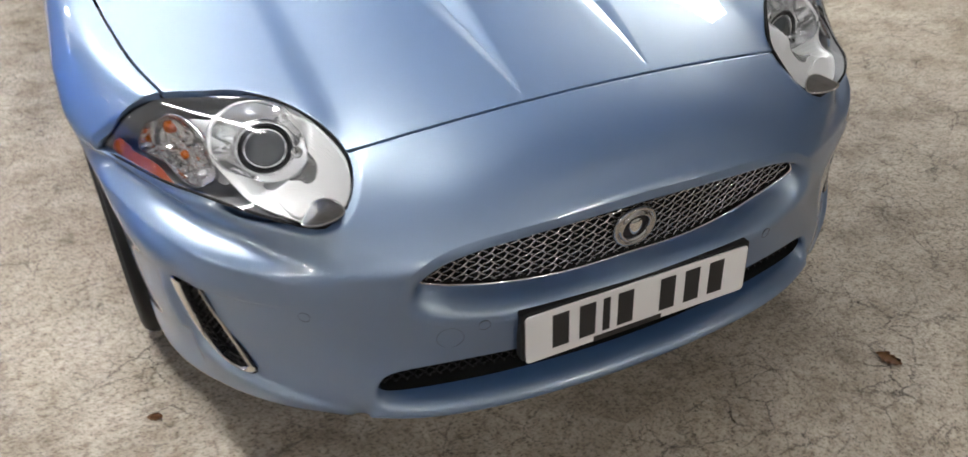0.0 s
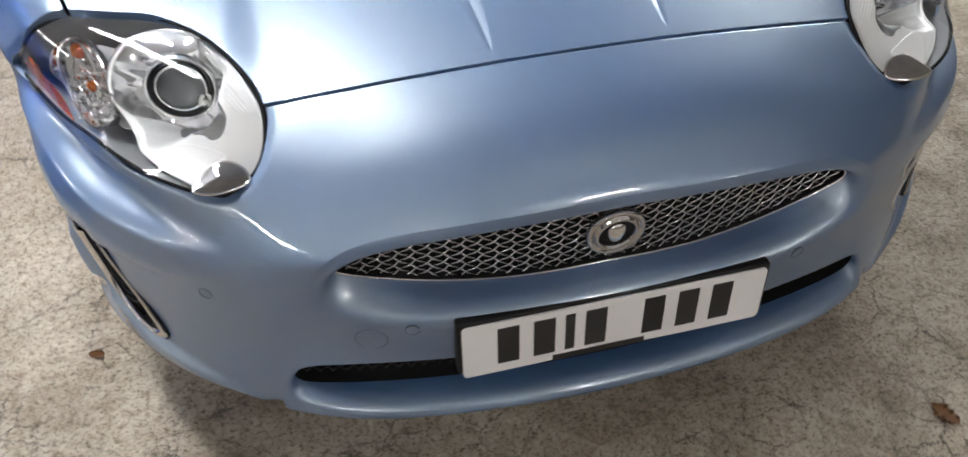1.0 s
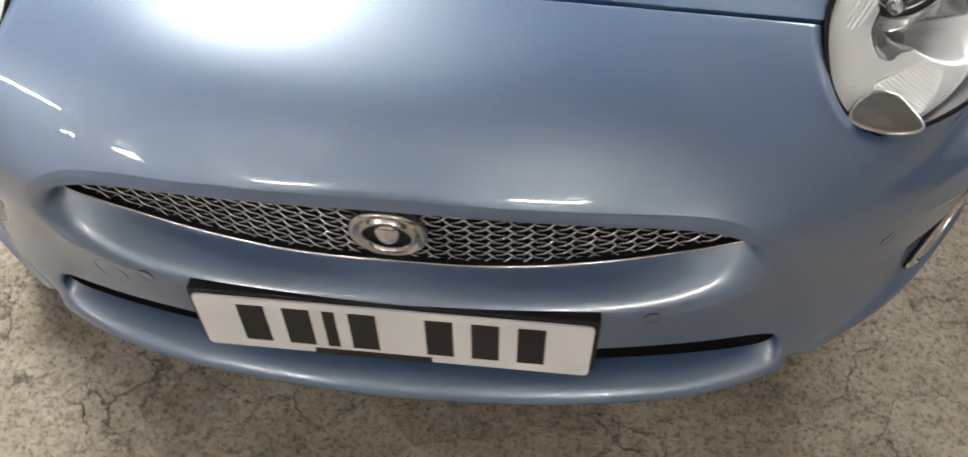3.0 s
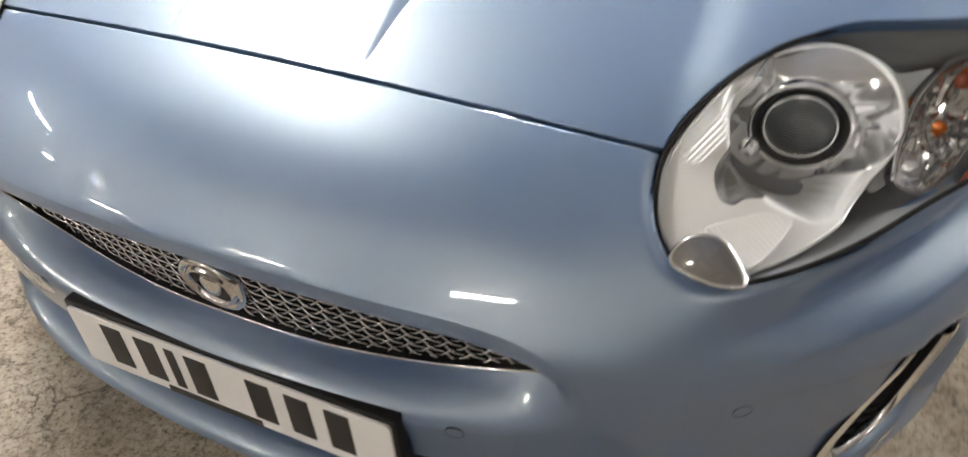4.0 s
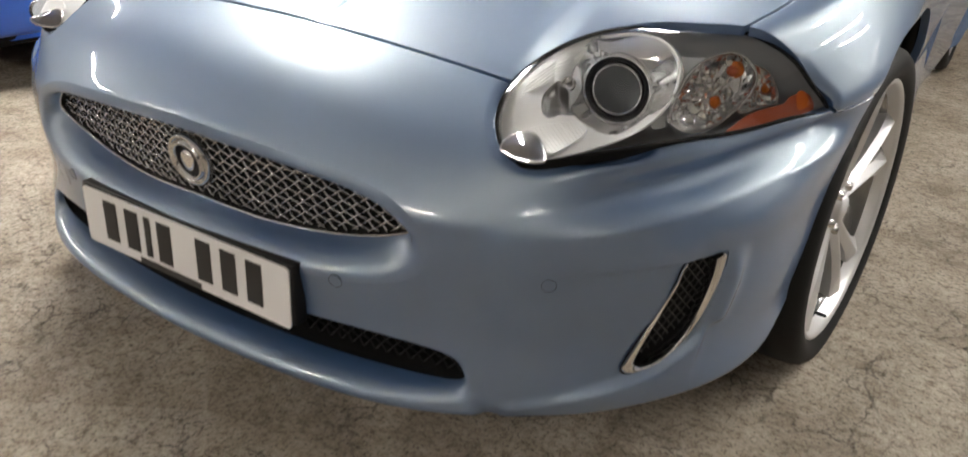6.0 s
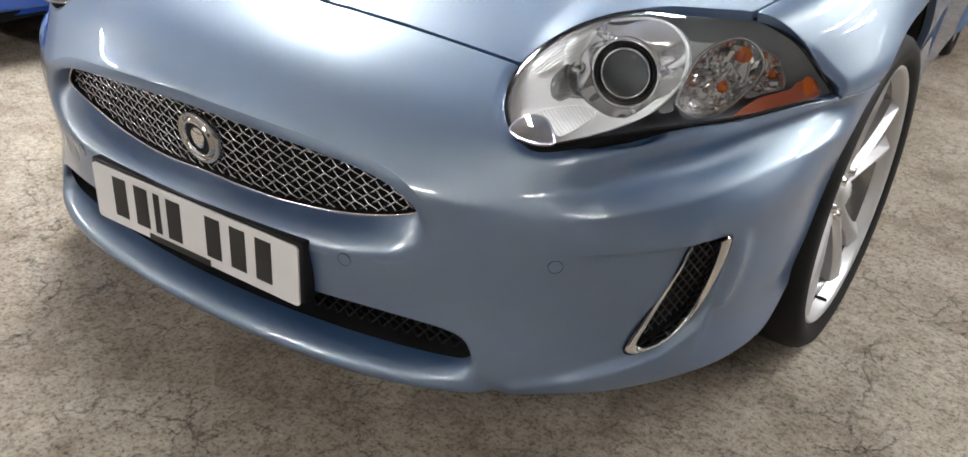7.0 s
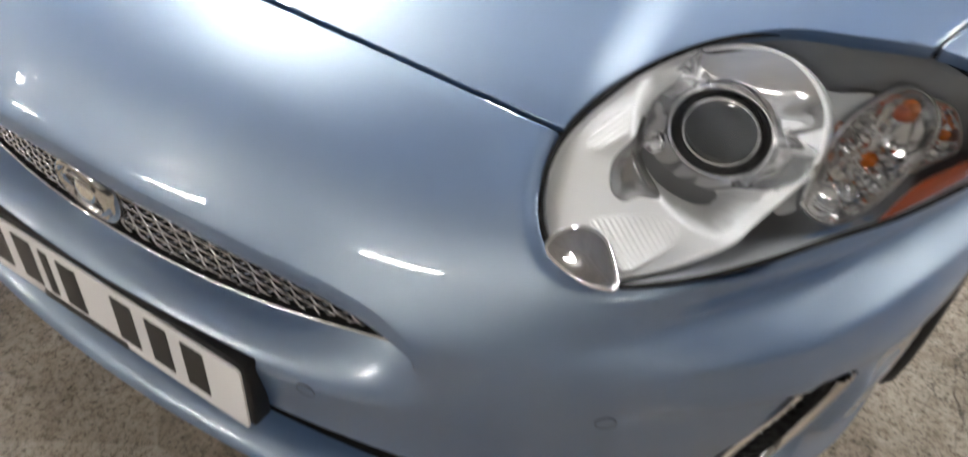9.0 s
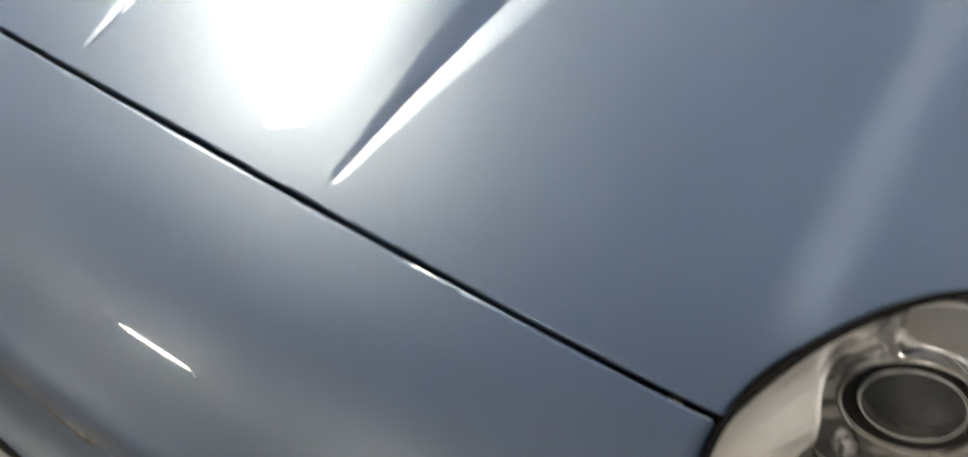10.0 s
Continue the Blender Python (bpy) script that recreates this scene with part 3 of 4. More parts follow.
def throat(name, outer, inner, inner_y, mat, parent, over, under):
    """A moulded mouth: leaves the skin along its own slope, rolls over a soft lip and runs in to the inner edge."""
    a, b = matched(outer, inner)
    pa = np.stack([a[:, 0], skin_y(a[:, 0], a[:, 1]), a[:, 1]], 1)
    pb = np.stack([b[:, 0], inner_y(b[:, 0], b[:, 1]), b[:, 1]], 1)
    way = np.roll(a, -1, 0) - np.roll(a, 1, 0)
    way = np.stack([way[:, 1], -way[:, 0]], 1) / np.linalg.norm(way, axis=1)[:, None]
    way *= np.sign((way * (a.mean(0) - a)).sum(1))[:, None]
    reach = under + (over - under) * smooth(-way[:, 1], -0.9, 0.9)
    c = a + way * reach[:, None]
    pc = np.stack([c[:, 0], skin_y(c[:, 0], c[:, 1]), c[:, 1]], 1)
    pd = pb * 0.62 + pc * 0.38
    rings = [(1 - t) ** 3 * pa + 3 * t * (1 - t) ** 2 * pc + 3 * t * t * (1 - t) * pd + t**3 * pb for t in np.linspace(0, 1, 18)]
    v, f = loft(rings)
    return mesh_object(name, v, f, mat, parent)


def mouth_y(x, z):
    return 0.042 + (0.55 - z) * 0.06 + 0.42 * x**2 - 1.0 * x**4


def intake_y(x, z):
    return 0.024 + 0.23 * x**2


throat("grille_surround", mouth_out, mouth_in, mouth_y, PAINT, car, 0.030, 0.027)
throat("intake_lip", intake_out, intake_in, intake_y, PAINT, car, 0.008, 0.018)
bm = bmesh.new()
tube(bm, [(x, mouth_y(x, z) - 0.002, z) for x, z in mouth_in], 0.0025, 6, True)
trim = part("grille_trim", bm, CHROME, car, "thin chrome trim round the grille")


def backing(name, edge, mouth, depth, parent, mat):
    """A closed black tray behind a mouth."""
    rows = []
    for r, d in ((1.0, 0.0), (1.0, depth), (0.9, depth + 0.003), (0.5, depth + 0.005), (0.02, depth + 0.006)):
        q = edge.mean(0) + (edge - edge.mean(0)) * [1, r]
        rows.append(np.stack([q[:, 0], mouth(q[:, 0], q[:, 1]) + d, q[:, 1]], 1))
    v, f = loft(rows)
    return mesh_object(name, v, f, mat, parent)


backing("radiator_panel", mouth_in, mouth_y, 0.045, car, PITCH)
backing("intake_panel", intake_in, intake_y, 0.06, car, PITCH)


def wire_mesh(name, edge, depth_y, pitch, rise, radius, mat, parent, extent, label=""):
    """Woven wires in two slanting families inside the edge; each wire a piece."""
    x0, x1, z0, z1 = extent
    holder = None
    for way in (1, -1):
        lean = pitch / rise * way
        span = (z1 - z0) * abs(lean)
        k0, k1 = int((x0 - span) / pitch) - 1, int((x1 + span) / pitch) + 1
        for k in range(k0, k1 + 1):
            zs = np.linspace(z0, z1, max(8, int((z1 - z0) / rise * 8)))
            xs = k * pitch + (zs - z0) * lean
            keep = outside(np.stack([xs, zs], 1), edge) < -0.001
            if keep.sum() < 3:
                continue
            i0, i1 = np.argmax(keep), len(keep) - np.argmax(keep[::-1])
            xs, zs = xs[i0:i1], zs[i0:i1]
            wave = way * radius * 0.95 * np.cos(2 * np.pi * (zs - z0) / rise)
            path = np.stack([xs, depth_y(xs, zs) + wave, zs], 1)
            bm = bmesh.new()
            tube(bm, path, radius, 5)
            if holder is None:
                holder = part(name, bm, mat, parent, label)
            else:
                part("wire", bm, mat, holder)
    return holder


wire_mesh("grille", mouth_in, lambda x, z: mouth_y(x, z) + 0.006, 0.0255, 0.0195, 0.0019, MESH, car, (-0.43, 0.43, 0.395, 0.56), "polished wire mesh grille")
wire_mesh("lower_grille", intake_in, lambda x, z: intake_y(x, z) + 0.02, 0.022, 0.026, 0.0016, BLACK, car, (-0.52, 0.52, 0.205, 0.282), "black wire mesh in the lower intake")

# ---- number plate ----
IN_FRAME[0] = False
plate = new("number_plate")
plate.parent = car
bm = bmesh.new()
box(bm, -0.26, -0.0015, -0.0555, 0.26, 0.0015, 0.0555)
bmesh.ops.bevel(bm, geom=[e for e in bm.edges if abs((e.verts[0].co - e.verts[1].co).y) > 0.001], offset=0.008, segments=4, profile=0.5, affect="EDGES")
part("plate", bm, WHITE, plate, "white number plate with black bars", smooth=False)
bm = bmesh.new()
box(bm, -0.267, 0.002, -0.05, 0.267, 0.03, 0.062, 0.004)
part("plinth", bm, BLACK, plate)
for x in (-0.185, -0.125, -0.082, -0.038, 0.062, 0.122, 0.182):
    bm = bmesh.new()
    wide = 0.008 if abs(x + 0.082) < 0.001 else 0.018
    box(bm, x - wide, -0.0026, -0.036, x + wide, -0.0016, 0.042)
    part("bar", bm, INK, plate, smooth=False)
bm = bmesh.new()
box(bm, -0.11, -0.003, -0.056, 0.05, -0.0016, -0.044)
part("bar", bm, INK, plate, smooth=False)
plate.matrix_basis = pose(0, -0.010, 0.351, -1.5)

# ---- headlamps ----
LENS = bpy.data.materials.new("clear_lens")
LENS.use_nodes = True
LENS.node_tree.nodes.clear()
see, shine = LENS.node_tree.nodes.new("ShaderNodeBsdfTransparent"), LENS.node_tree.nodes.new("ShaderNodeBsdfGlossy")
shine.inputs["Roughness"].default_value = 0.01
rim_gloss, blend, drawn = LENS.node_tree.nodes.new("ShaderNodeFresnel"), LENS.node_tree.nodes.new("ShaderNodeMixShader"), LENS.node_tree.nodes.new("ShaderNodeOutputMaterial")
rim_gloss.inputs["IOR"].default_value = 1.5
see.inputs["Color"].default_value = (0.93, 0.94, 0.95, 1)
LENS.node_tree.links.new(rim_gloss.outputs[0], blend.inputs[0])
LENS.node_tree.links.new(see.outputs[0], blend.inputs[1])
LENS.node_tree.links.new(shine.outputs[0], blend.inputs[2])
LENS.node_tree.links.new(blend.outputs[0], drawn.inputs[0])
SMOKE = material("grey_lamp_housing", (0.23, 0.235, 0.245), 0.4, 0.2)
SILVER = material("silvered_bezel", (0.82, 0.817, 0.81), 0.33, 0.42)
MIRROR = material("reflector", (0.88, 0.88, 0.88), 0.08, 1.0)
SATIN = material("satin_reflector", (0.86, 0.86, 0.87), 0.12, 0.88)
GLITTER = material("clear_reflector", (0.9, 0.9, 0.9), 0.05, 0.97)
# metal with shade put into its colour, for the lamp recess and rim barrels
SHADE = material("shade_dark_metal", (0.3, 0.297, 0.29), 0.25, 0.8)
DARK_CHROME = material("dark_chrome", (0.4, 0.4, 0.41), 0.04, 1.0)
AMBER = material("amber_plastic", (0.48, 0.12, 0.012), 0.12, 0.45, 0.5)
HAZE = material("clear_grey_plastic", (0.36, 0.36, 0.365), 0.25, 0.3)
RED = material("brown_red_reflector", (0.27, 0.06, 0.024), 0.25, 0.0, 0.6)
ORANGE = material("orange_reflector", (0.45, 0.10, 0.014), 0.2, 0.0, 0.6)
EYE_GLASS = material("projector_glass", (0.05, 0.055, 0.06), 0.05, 0.0, 1.0)

LA, LU, LV, LP = np.array(LAMP_AXIS), np.array(LAMP_U), np.array(LAMP_V), np.array(LAMP_AT)
edge3 = closed(LAMP_EDGE, 160)
edge_w = (edge3 - LP) @ LA
edge_uv = lamp_uv(edge3)
CORE, CORE_W = np.array([0.01, 0.01]), 0.022


def lamp_point(uv, w):
    uv = np.asarray(uv, float)
    return LP + uv[..., :1] * LU + uv[..., 1:2] * LV + np.asarray(w, float)[..., None] * LA


rings_r = np.r_[np.linspace(1, 0.1, 14)]
fit_uv = np.concatenate([CORE + (edge_uv - CORE) * r for r in rings_r])
fit_w = np.concatenate([CORE_W * (1 - r**2) + edge_w * r**2 for r in rings_r])


def powers(uv):
    u, v = uv[..., 0], uv[..., 1]
    return np.stack([u * 0 + 1, u, v, u * u, u * v, v * v, u**3, u * u * v, u * v * v, v**3, u**4, u * u * v * v, v**4], -1)


lens_k = np.linalg.lstsq(powers(fit_uv), fit_w, rcond=None)[0]


def lens_w(uv):
    return powers(np.asarray(uv, float)) @ lens_k


def sided(verts, faces, side):
    return (verts, faces) if side > 0 else mirrored(verts, faces)


def lamp_bm(bm, side):
    if side < 0:
        for v in bm.verts:
            v.co.x = -v.co.x
        bmesh.ops.reverse_faces(bm, faces=bm.faces)
    return bm


def uv_patch(edge, w_of, step=0.0026, beside=None):
    """A sheet over the inside of a closed curve in the lamp's plane."""
    lo, hi = edge.min(0) - step, edge.max(0) + step
    us, vs = np.arange(lo[0], hi[0] + step, step), np.arange(lo[1], hi[1] + step, step)
    uv = np.stack(np.meshgrid(us, vs, indexing="ij"), -1)
    f = -outside(uv, edge)
    for other in () if beside is None else beside:
        f = np.minimum(f, outside(uv, other))
    return clipped(lamp_point(uv, w_of(uv)), f)


def along(axis, at):
    """A pose whose x axis is the given axis, at a place."""
    x = Vector(axis).normalized()
    y = Vector((0, 0, 1)).cross(x).normalized()
    z = x.cross(y)
    m = Matrix((x, y, z)).transposed().to_4x4()
    m.translation = at
    return m


SILVER_EDGE = closed([(-0.191, -0.097), (-0.171, -0.096), (-0.131, -0.091), (-0.082, -0.079), (-0.051, -0.066), (-0.02, -0.05), (0.008, -0.027), (0.026, 0.004), (0.032, 0.045), (0.014, 0.09), (-0.03, 0.107), (-0.09, 0.101), (-0.148, 0.075), (-0.202, 0.037), (-0.231, -0.004), (-0.243, -0.045), (-0.232, -0.074)], 120)
POD_EDGE = closed([(0.005, -0.055), (0.009, -0.038), (0.027, -0.008), (0.051, 0.021), (0.086, 0.041), (0.124, 0.049), (0.147, 0.036), (0.156, 0.009), (0.14, -0.018), (0.105, -0.046), (0.07, -0.065), (0.031, -0.072)], 80)
BRIDGE_EDGE = closed([(0.022, 0.06), (0.06, 0.051), (0.1, 0.043), (0.09, 0.0), (0.03, -0.03), (0.004, -0.056), (-0.02, -0.056), (0.0, -0.02), (0.018, 0.02)], 60)
SMALL_EDGE = closed([(0.15, 0.034), (0.181, 0.029), (0.196, 0.012), (0.201, -0.02), (0.165, -0.03), (0.128, -0.036), (0.135, 0.0)], 60)
STRIP_EDGE = closed([(0.075, -0.084), (0.105, -0.064), (0.142, -0.044), (0.202, -0.029), (0.214, -0.019), (0.25, -0.012), (0.268, -0.03), (0.25, -0.04), (0.2, -0.054), (0.12, -0.073)], 80)
END_EDGE = closed([(0.228, -0.014), (0.241, -0.009), (0.249, -0.016), (0.257, -0.028), (0.248, -0.033), (0.232, -0.035)], 50)
WASH_EDGE = closed([(-0.243, -0.070), (-0.231, -0.054), (-0.208, -0.05), (-0.191, -0.064), (-0.189, -0.098), (-0.2, -0.103), (-0.222, -0.094)], 60)
EYE_AT = lamp_point(np.array([-0.044, 0.024]), np.array(-0.066))
RECESS_EDGE = closed([(-0.176, -0.018), (-0.171, 0.008), (-0.152, 0.026), (-0.126, 0.043), (-0.113, 0.045), (-0.112, 0.01), (-0.116, -0.016), (-0.133, -0.03), (-0.152, -0.027), (-0.166, -0.03)], 60)
EYE_AXIS = Vector((0.12, -0.98, 0.14)).normalized()


EYE_UV = np.array([-0.044, 0.024])


def bowl_rim(n=96):
    """Outline of the bowl: a circle up and out from the eye, and round the eye itself elsewhere."""
    a = np.linspace(0, 2 * np.pi, n, endpoint=False)
    ray = np.stack([np.cos(a), np.sin(a)], 1)
    mid, r = np.array([0.007, 0.012]), 0.0745
    reach = ray @ mid + np.sqrt(np.maximum((ray @ mid) ** 2 - mid @ mid + r * r, 0))
    return EYE_UV + ray * np.maximum(reach, 0.0545)[:, None]


BOWL_EDGE = bowl_rim()
FLUTE_EDGE = closed([(-0.191, 0.03), (-0.145, 0.064), (-0.1, 0.086), (-0.088, 0.084), (-0.122, 0.052), (-0.176, 0.022)], 70)
SHELF_EDGE = closed([(-0.2, -0.046), (-0.174, -0.043), (-0.14, -0.046), (-0.124, -0.056), (-0.128, -0.066), (-0.145, -0.077), (-0.168, -0.088), (-0.182, -0.088), (-0.188, -0.062)], 80)


def eye_w(uv):
    """Depth of the projector's front plane, which leans against the lamp's own plane."""
    d = uv - EYE_UV
    lean = np.array([LU @ np.array(EYE_AXIS), LV @ np.array(EYE_AXIS)]) / (LA @ np.array(EYE_AXIS))
    return -0.066 - d @ lean


def bezel_w(uv):
    u, v = uv[..., 0], uv[..., 1]
    du, dv = u - EYE_UV[0], v - EYE_UV[1]
    near = np.hypot(du, dv)
    up = (0.77 * du + 0.64 * dv) / np.maximum(near, 1e-6)
    flat = lens_w(uv) - 0.015
    saw = 0.0016 * np.abs((u / 0.0055) % 2 - 1)
    ledge = smooth(v + 0.067 + saw - 0.55 * np.clip(u + 0.075, 0, 1), 0.0, 0.003)
    dip = (1 - smooth(near, 0.06, 0.108)) * (1 - smooth(up, -0.25, 0.45)) * (0.25 + 0.75 * ledge)
    return flat + dip * (np.minimum(eye_w(uv), flat) - flat)


def flute_w(uv):
    u, v = uv[..., 0], uv[..., 1]
    return bezel_w(uv) + 0.003 + 0.0018 * np.abs(np.sin((-0.5 * u + 0.866 * v) * np.pi / 0.0046))


def shelf_w(uv):
    u, v = uv[..., 0], uv[..., 1]
    return bezel_w(uv) + 0.010 + 0.0008 * np.sin((0.94 * u + 0.34 * v) * 2 * np.pi / 0.005)


def bowl(edge, w_of, depth, side, ribs=0, rings=9):
    """A dished reflector hanging inside a closed curve."""
    mid = edge.mean(0)
    out = []
    for r in np.linspace(1, 0.04, rings):
        uv = mid + (edge - mid) * r
        w = w_of(uv) - depth * (1 - r**2) ** 0.7
        if ribs:
            turn = np.arctan2(uv[:, 1] - mid[1], uv[:, 0] - mid[0])
            w = w + 0.0024 * np.sin(turn * ribs) * r * (1 - r) * 4 + 0.005 * np.sin(uv[:, 0] * 2 * np.pi / 0.021) * np.sin(uv[:, 1] * 2 * np.pi / 0.019) * (1 - r)
        out.append(lamp_point(uv, w))
    v, f = loft(out)
    v.append(tuple(np.mean(out[-1], 0)))
    n = len(edge)
    f += [((rings - 1) * n + k, (rings - 1) * n + (k + 1) % n, len(v) - 1) for k in range(n)]
    return sided(v, f, side)


def bulb(name, uv, w, radius, mat, parent, side, stretch=1.3, facets=20):
    bm = bmesh.new()
    bmesh.ops.create_uvsphere(bm, u_segments=facets, v_segments=facets * 3 // 5, radius=radius)
    for v in bm.verts:
        v.co.x *= stretch
    bmesh.ops.transform(bm, matrix=along(EYE_AXIS, Vector(lamp_point(np.array(uv), np.array(w)))), verts=bm.verts)
    return part(name, lamp_bm(bm, side), mat, parent, smooth=facets > 12)


def round_part(name, profile, axis, at, mat, parent, side, label="", n=56):
    bm = bmesh.new()
    turned(bm, profile, n)
    bmesh.ops.transform(bm, matrix=along(axis, Vector(at)), verts=bm.verts)
    bmesh.ops.recalc_face_normals(bm, faces=bm.faces)
    return part(name, lamp_bm(bm, side), mat, parent, label)


def edge_tube(name, edge, w_of, radius, mat, parent, side):
    bm = bmesh.new()
    tube(bm, lamp_point(edge, w_of(edge)), radius, 8, True)
    return part(name, lamp_bm(bm, side), mat, parent)


def headlamp(side):
    shell = []
    for r, sink in ((1.0, 0.003), (0.985, 0.014), (0.96, 0.024), (0.9, 0.04), (0.8, 0.058), (0.7, 0.07), (0.6, 0.078), (0.5, 0.083), (0.4, 0.088), (0.3, 0.092), (0.2, 0.094), (0.1, 0.095), (0.02, 0.096)):
        uv = CORE + (edge_uv - CORE) * r
        well = 0.075 * np.exp(-(((uv - EYE_UV) ** 2).sum(1) / 0.0075)) * smooth(1 - r, 0.0, 0.3)
        shell.append(lamp_point(uv, CORE_W * (1 - r**2) + edge_w * r**2 - sink - well))
    lamp = mesh_object("headlamp", *sided(*loft(shell), side), SMOKE, car, "oval headlamp with a clear lens and grey housing")
    cover = []
    for r in np.r_[1.0, 0.985, 0.96, np.linspace(0.92, 0.05, 14)]:
        uv = CORE + (edge_uv - CORE) * r
        cover.append(lamp_point(uv, lens_w(uv) + (edge_w - lens_w(edge_uv)) * r**6))
    v, f = loft(cover)
    v.append(tuple(lamp_point(CORE, lens_w(CORE))))
    f += [((len(cover) - 1) * 160 + k, (len(cover) - 1) * 160 + (k + 1) % 160, len(v) - 1) for k in range(160)]
    a, b, c = (np.array(v[i]) for i in f[0][:3])
    if np.cross(b - a, c - a) @ LA < 0:
        f = [tuple(reversed(face)) for face in f]
    mesh_object("lens_cover", *sided(v, f, side), LENS, lamp, "clear curved lens").visible_shadow = False
    bm = bmesh.new()
    tube(bm, edge3 - LA * 0.004, 0.003, 8, True)
    skirt = [lamp_point(CORE + (edge_uv - CORE) * r, edge_w - sink) for r, sink in ((0.985, 0.006), (1.0, 0.008), (1.035, 0.022), (1.05, 0.05))]
    rings = [[bm.verts.new(p) for p in ring] for ring in skirt]
    for a, b in zip(rings, rings[1:]):
        for k in range(160):
            bm.faces.new((a[k], a[(k + 1) % 160], b[(k + 1) % 160], b[k]))
    part("seal", lamp_bm(bm, side), PITCH, lamp)
    mesh_object("bezel", *sided(*uv_patch(SILVER_EDGE, bezel_w, 0.002, beside=[BOWL_EDGE, RECESS_EDGE]), side), SILVER, lamp, "silvered bezel with fluted bands")
    edge_tube("bezel_rim", SILVER_EDGE, bezel_w, 0.0022, SILVER, lamp, side)
    mesh_object("recess", *sided(*uv_patch(RECESS_EDGE, lambda uv: bezel_w(uv) + 0.0002 - 0.016 * smooth(-outside(uv, RECESS_EDGE), 0.0, 0.016), 0.003), side), SHADE, lamp, "dark recess in the bezel")
    mesh_object("flutes", *sided(*uv_patch(FLUTE_EDGE, flute_w, 0.0009), side), SILVER, lamp, "bright fluted strip")
    mesh_object("shelf", *sided(*uv_patch(SHELF_EDGE, shelf_w, 0.0013), side), SILVER, lamp, "silvered shelf with fine ribs")
    edge_tube("shelf_rim", SHELF_EDGE, lambda uv: bezel_w(uv) + 0.0085, 0.0018, SILVER, lamp, side)
    # projector: dished reflector, black ring, glass eye
    axis, at = np.array(EYE_AXIS), np.array(EYE_AT)
    rim = lamp_point(BOWL_EDGE, bezel_w(BOWL_EDGE) + 0.001)
    deep = ((rim - at) @ axis)[:, None] * axis
    flat = rim - at - deep
    inner = flat / np.linalg.norm(flat, axis=1)[:, None] * 0.0525
    facet = 0.0009 * np.sin(np.arange(96) * 2 * np.pi / 8)[:, None] * axis
    dish = [at - axis * 0.004 + inner + (flat - inner) * k + (deep + axis * 0.004) * k**1.8 + facet * k * (1 - k) * 4 for k in np.linspace(1, 0, 14)]
    mesh_object("projector_bowl", *sided(*loft(dish), side), SATIN, lamp, "polished reflector bowl")
    edge_tube("bowl_rim", BOWL_EDGE, bezel_w, 0.0022, SATIN, lamp, side)
    round_part("projector_ring", [(0.0565, -0.012), (0.0565, 0.004), (0.0545, 0.0078), (0.052, 0.0078), (0.0505, 0.003), (0.049, -0.02)], EYE_AXIS, EYE_AT, MIRROR, lamp, side)
    round_part("projector_shroud", [(0.0507, 0.001), (0.0495, 0.002), (0.044, -0.007), (0.0405, -0.013), (0.040, -0.03)], EYE_AXIS, EYE_AT, BLACK, lamp, side)
    round_part("eye_ring", [(0.0408, -0.008), (0.0405, 0.003), (0.0388, 0.005), (0.0370, 0.0035), (0.0365, -0.002)], EYE_AXIS, EYE_AT, MIRROR, lamp, side)
    round_part("projector_lens", [(0.0372, 0.0), (0.035, 0.0016), (0.03, 0.0038), (0.02, 0.0062), (0.01, 0.0072), (0.0001, 0.0075)], EYE_AXIS, EYE_AT, EYE_GLASS, lamp, side, "dark glass projector lens")
    for uv, w, r in (((-0.128, 0.024), -0.022, 0.011),):
        round_part("side_reflector", [(r, 0.006), (r * 0.9, 0.0), (r * 0.6, -0.008), (0.0005, -0.012)], EYE_AXIS, lamp_point(np.array(uv), np.array(w)), MIRROR, lamp, side, n=24)
    # indicator pod
    pod_w = lambda uv: lens_w(uv) - 0.018
    flat_w = lambda uv: lens_w(uv) - 0.034
    mesh_object("bridge", *sided(*uv_patch(BRIDGE_EDGE, flat_w, 0.0025, beside=[POD_EDGE, BOWL_EDGE, SILVER_EDGE]), side), HAZE, lamp)
    mesh_object("indicator_bowl", *bowl(POD_EDGE[::2], pod_w, 0.03, side, 10, 9), GLITTER, lamp, "faceted bright indicator bowl", smooth=False)
    edge_tube("indicator_rim", POD_EDGE, pod_w, 0.003, MIRROR, lamp, side)
    mesh_object("small_bowl", *bowl(SMALL_EDGE[::2], flat_w, 0.016, side, 8, 6), GLITTER, lamp, smooth=False)
    edge_tube("small_rim", SMALL_EDGE, flat_w, 0.002, MIRROR, lamp, side)
    # amber glow in the clear facets, put in as small orange solids
    bulb("amber_glow_patch", (0.13, 0.03), -0.032, 0.0205, AMBER, lamp, side, 0.6, 12)
    for uv, w, r in (((0.064, 0.016), -0.03, 0.009), ((0.05, -0.016), -0.032, 0.0085), ((0.094, -0.018), -0.032, 0.0095), ((0.18, -0.002), -0.038, 0.0065)):
        bulb("amber_glow_patch", uv, w, r, AMBER, lamp, side, 0.8, 9)
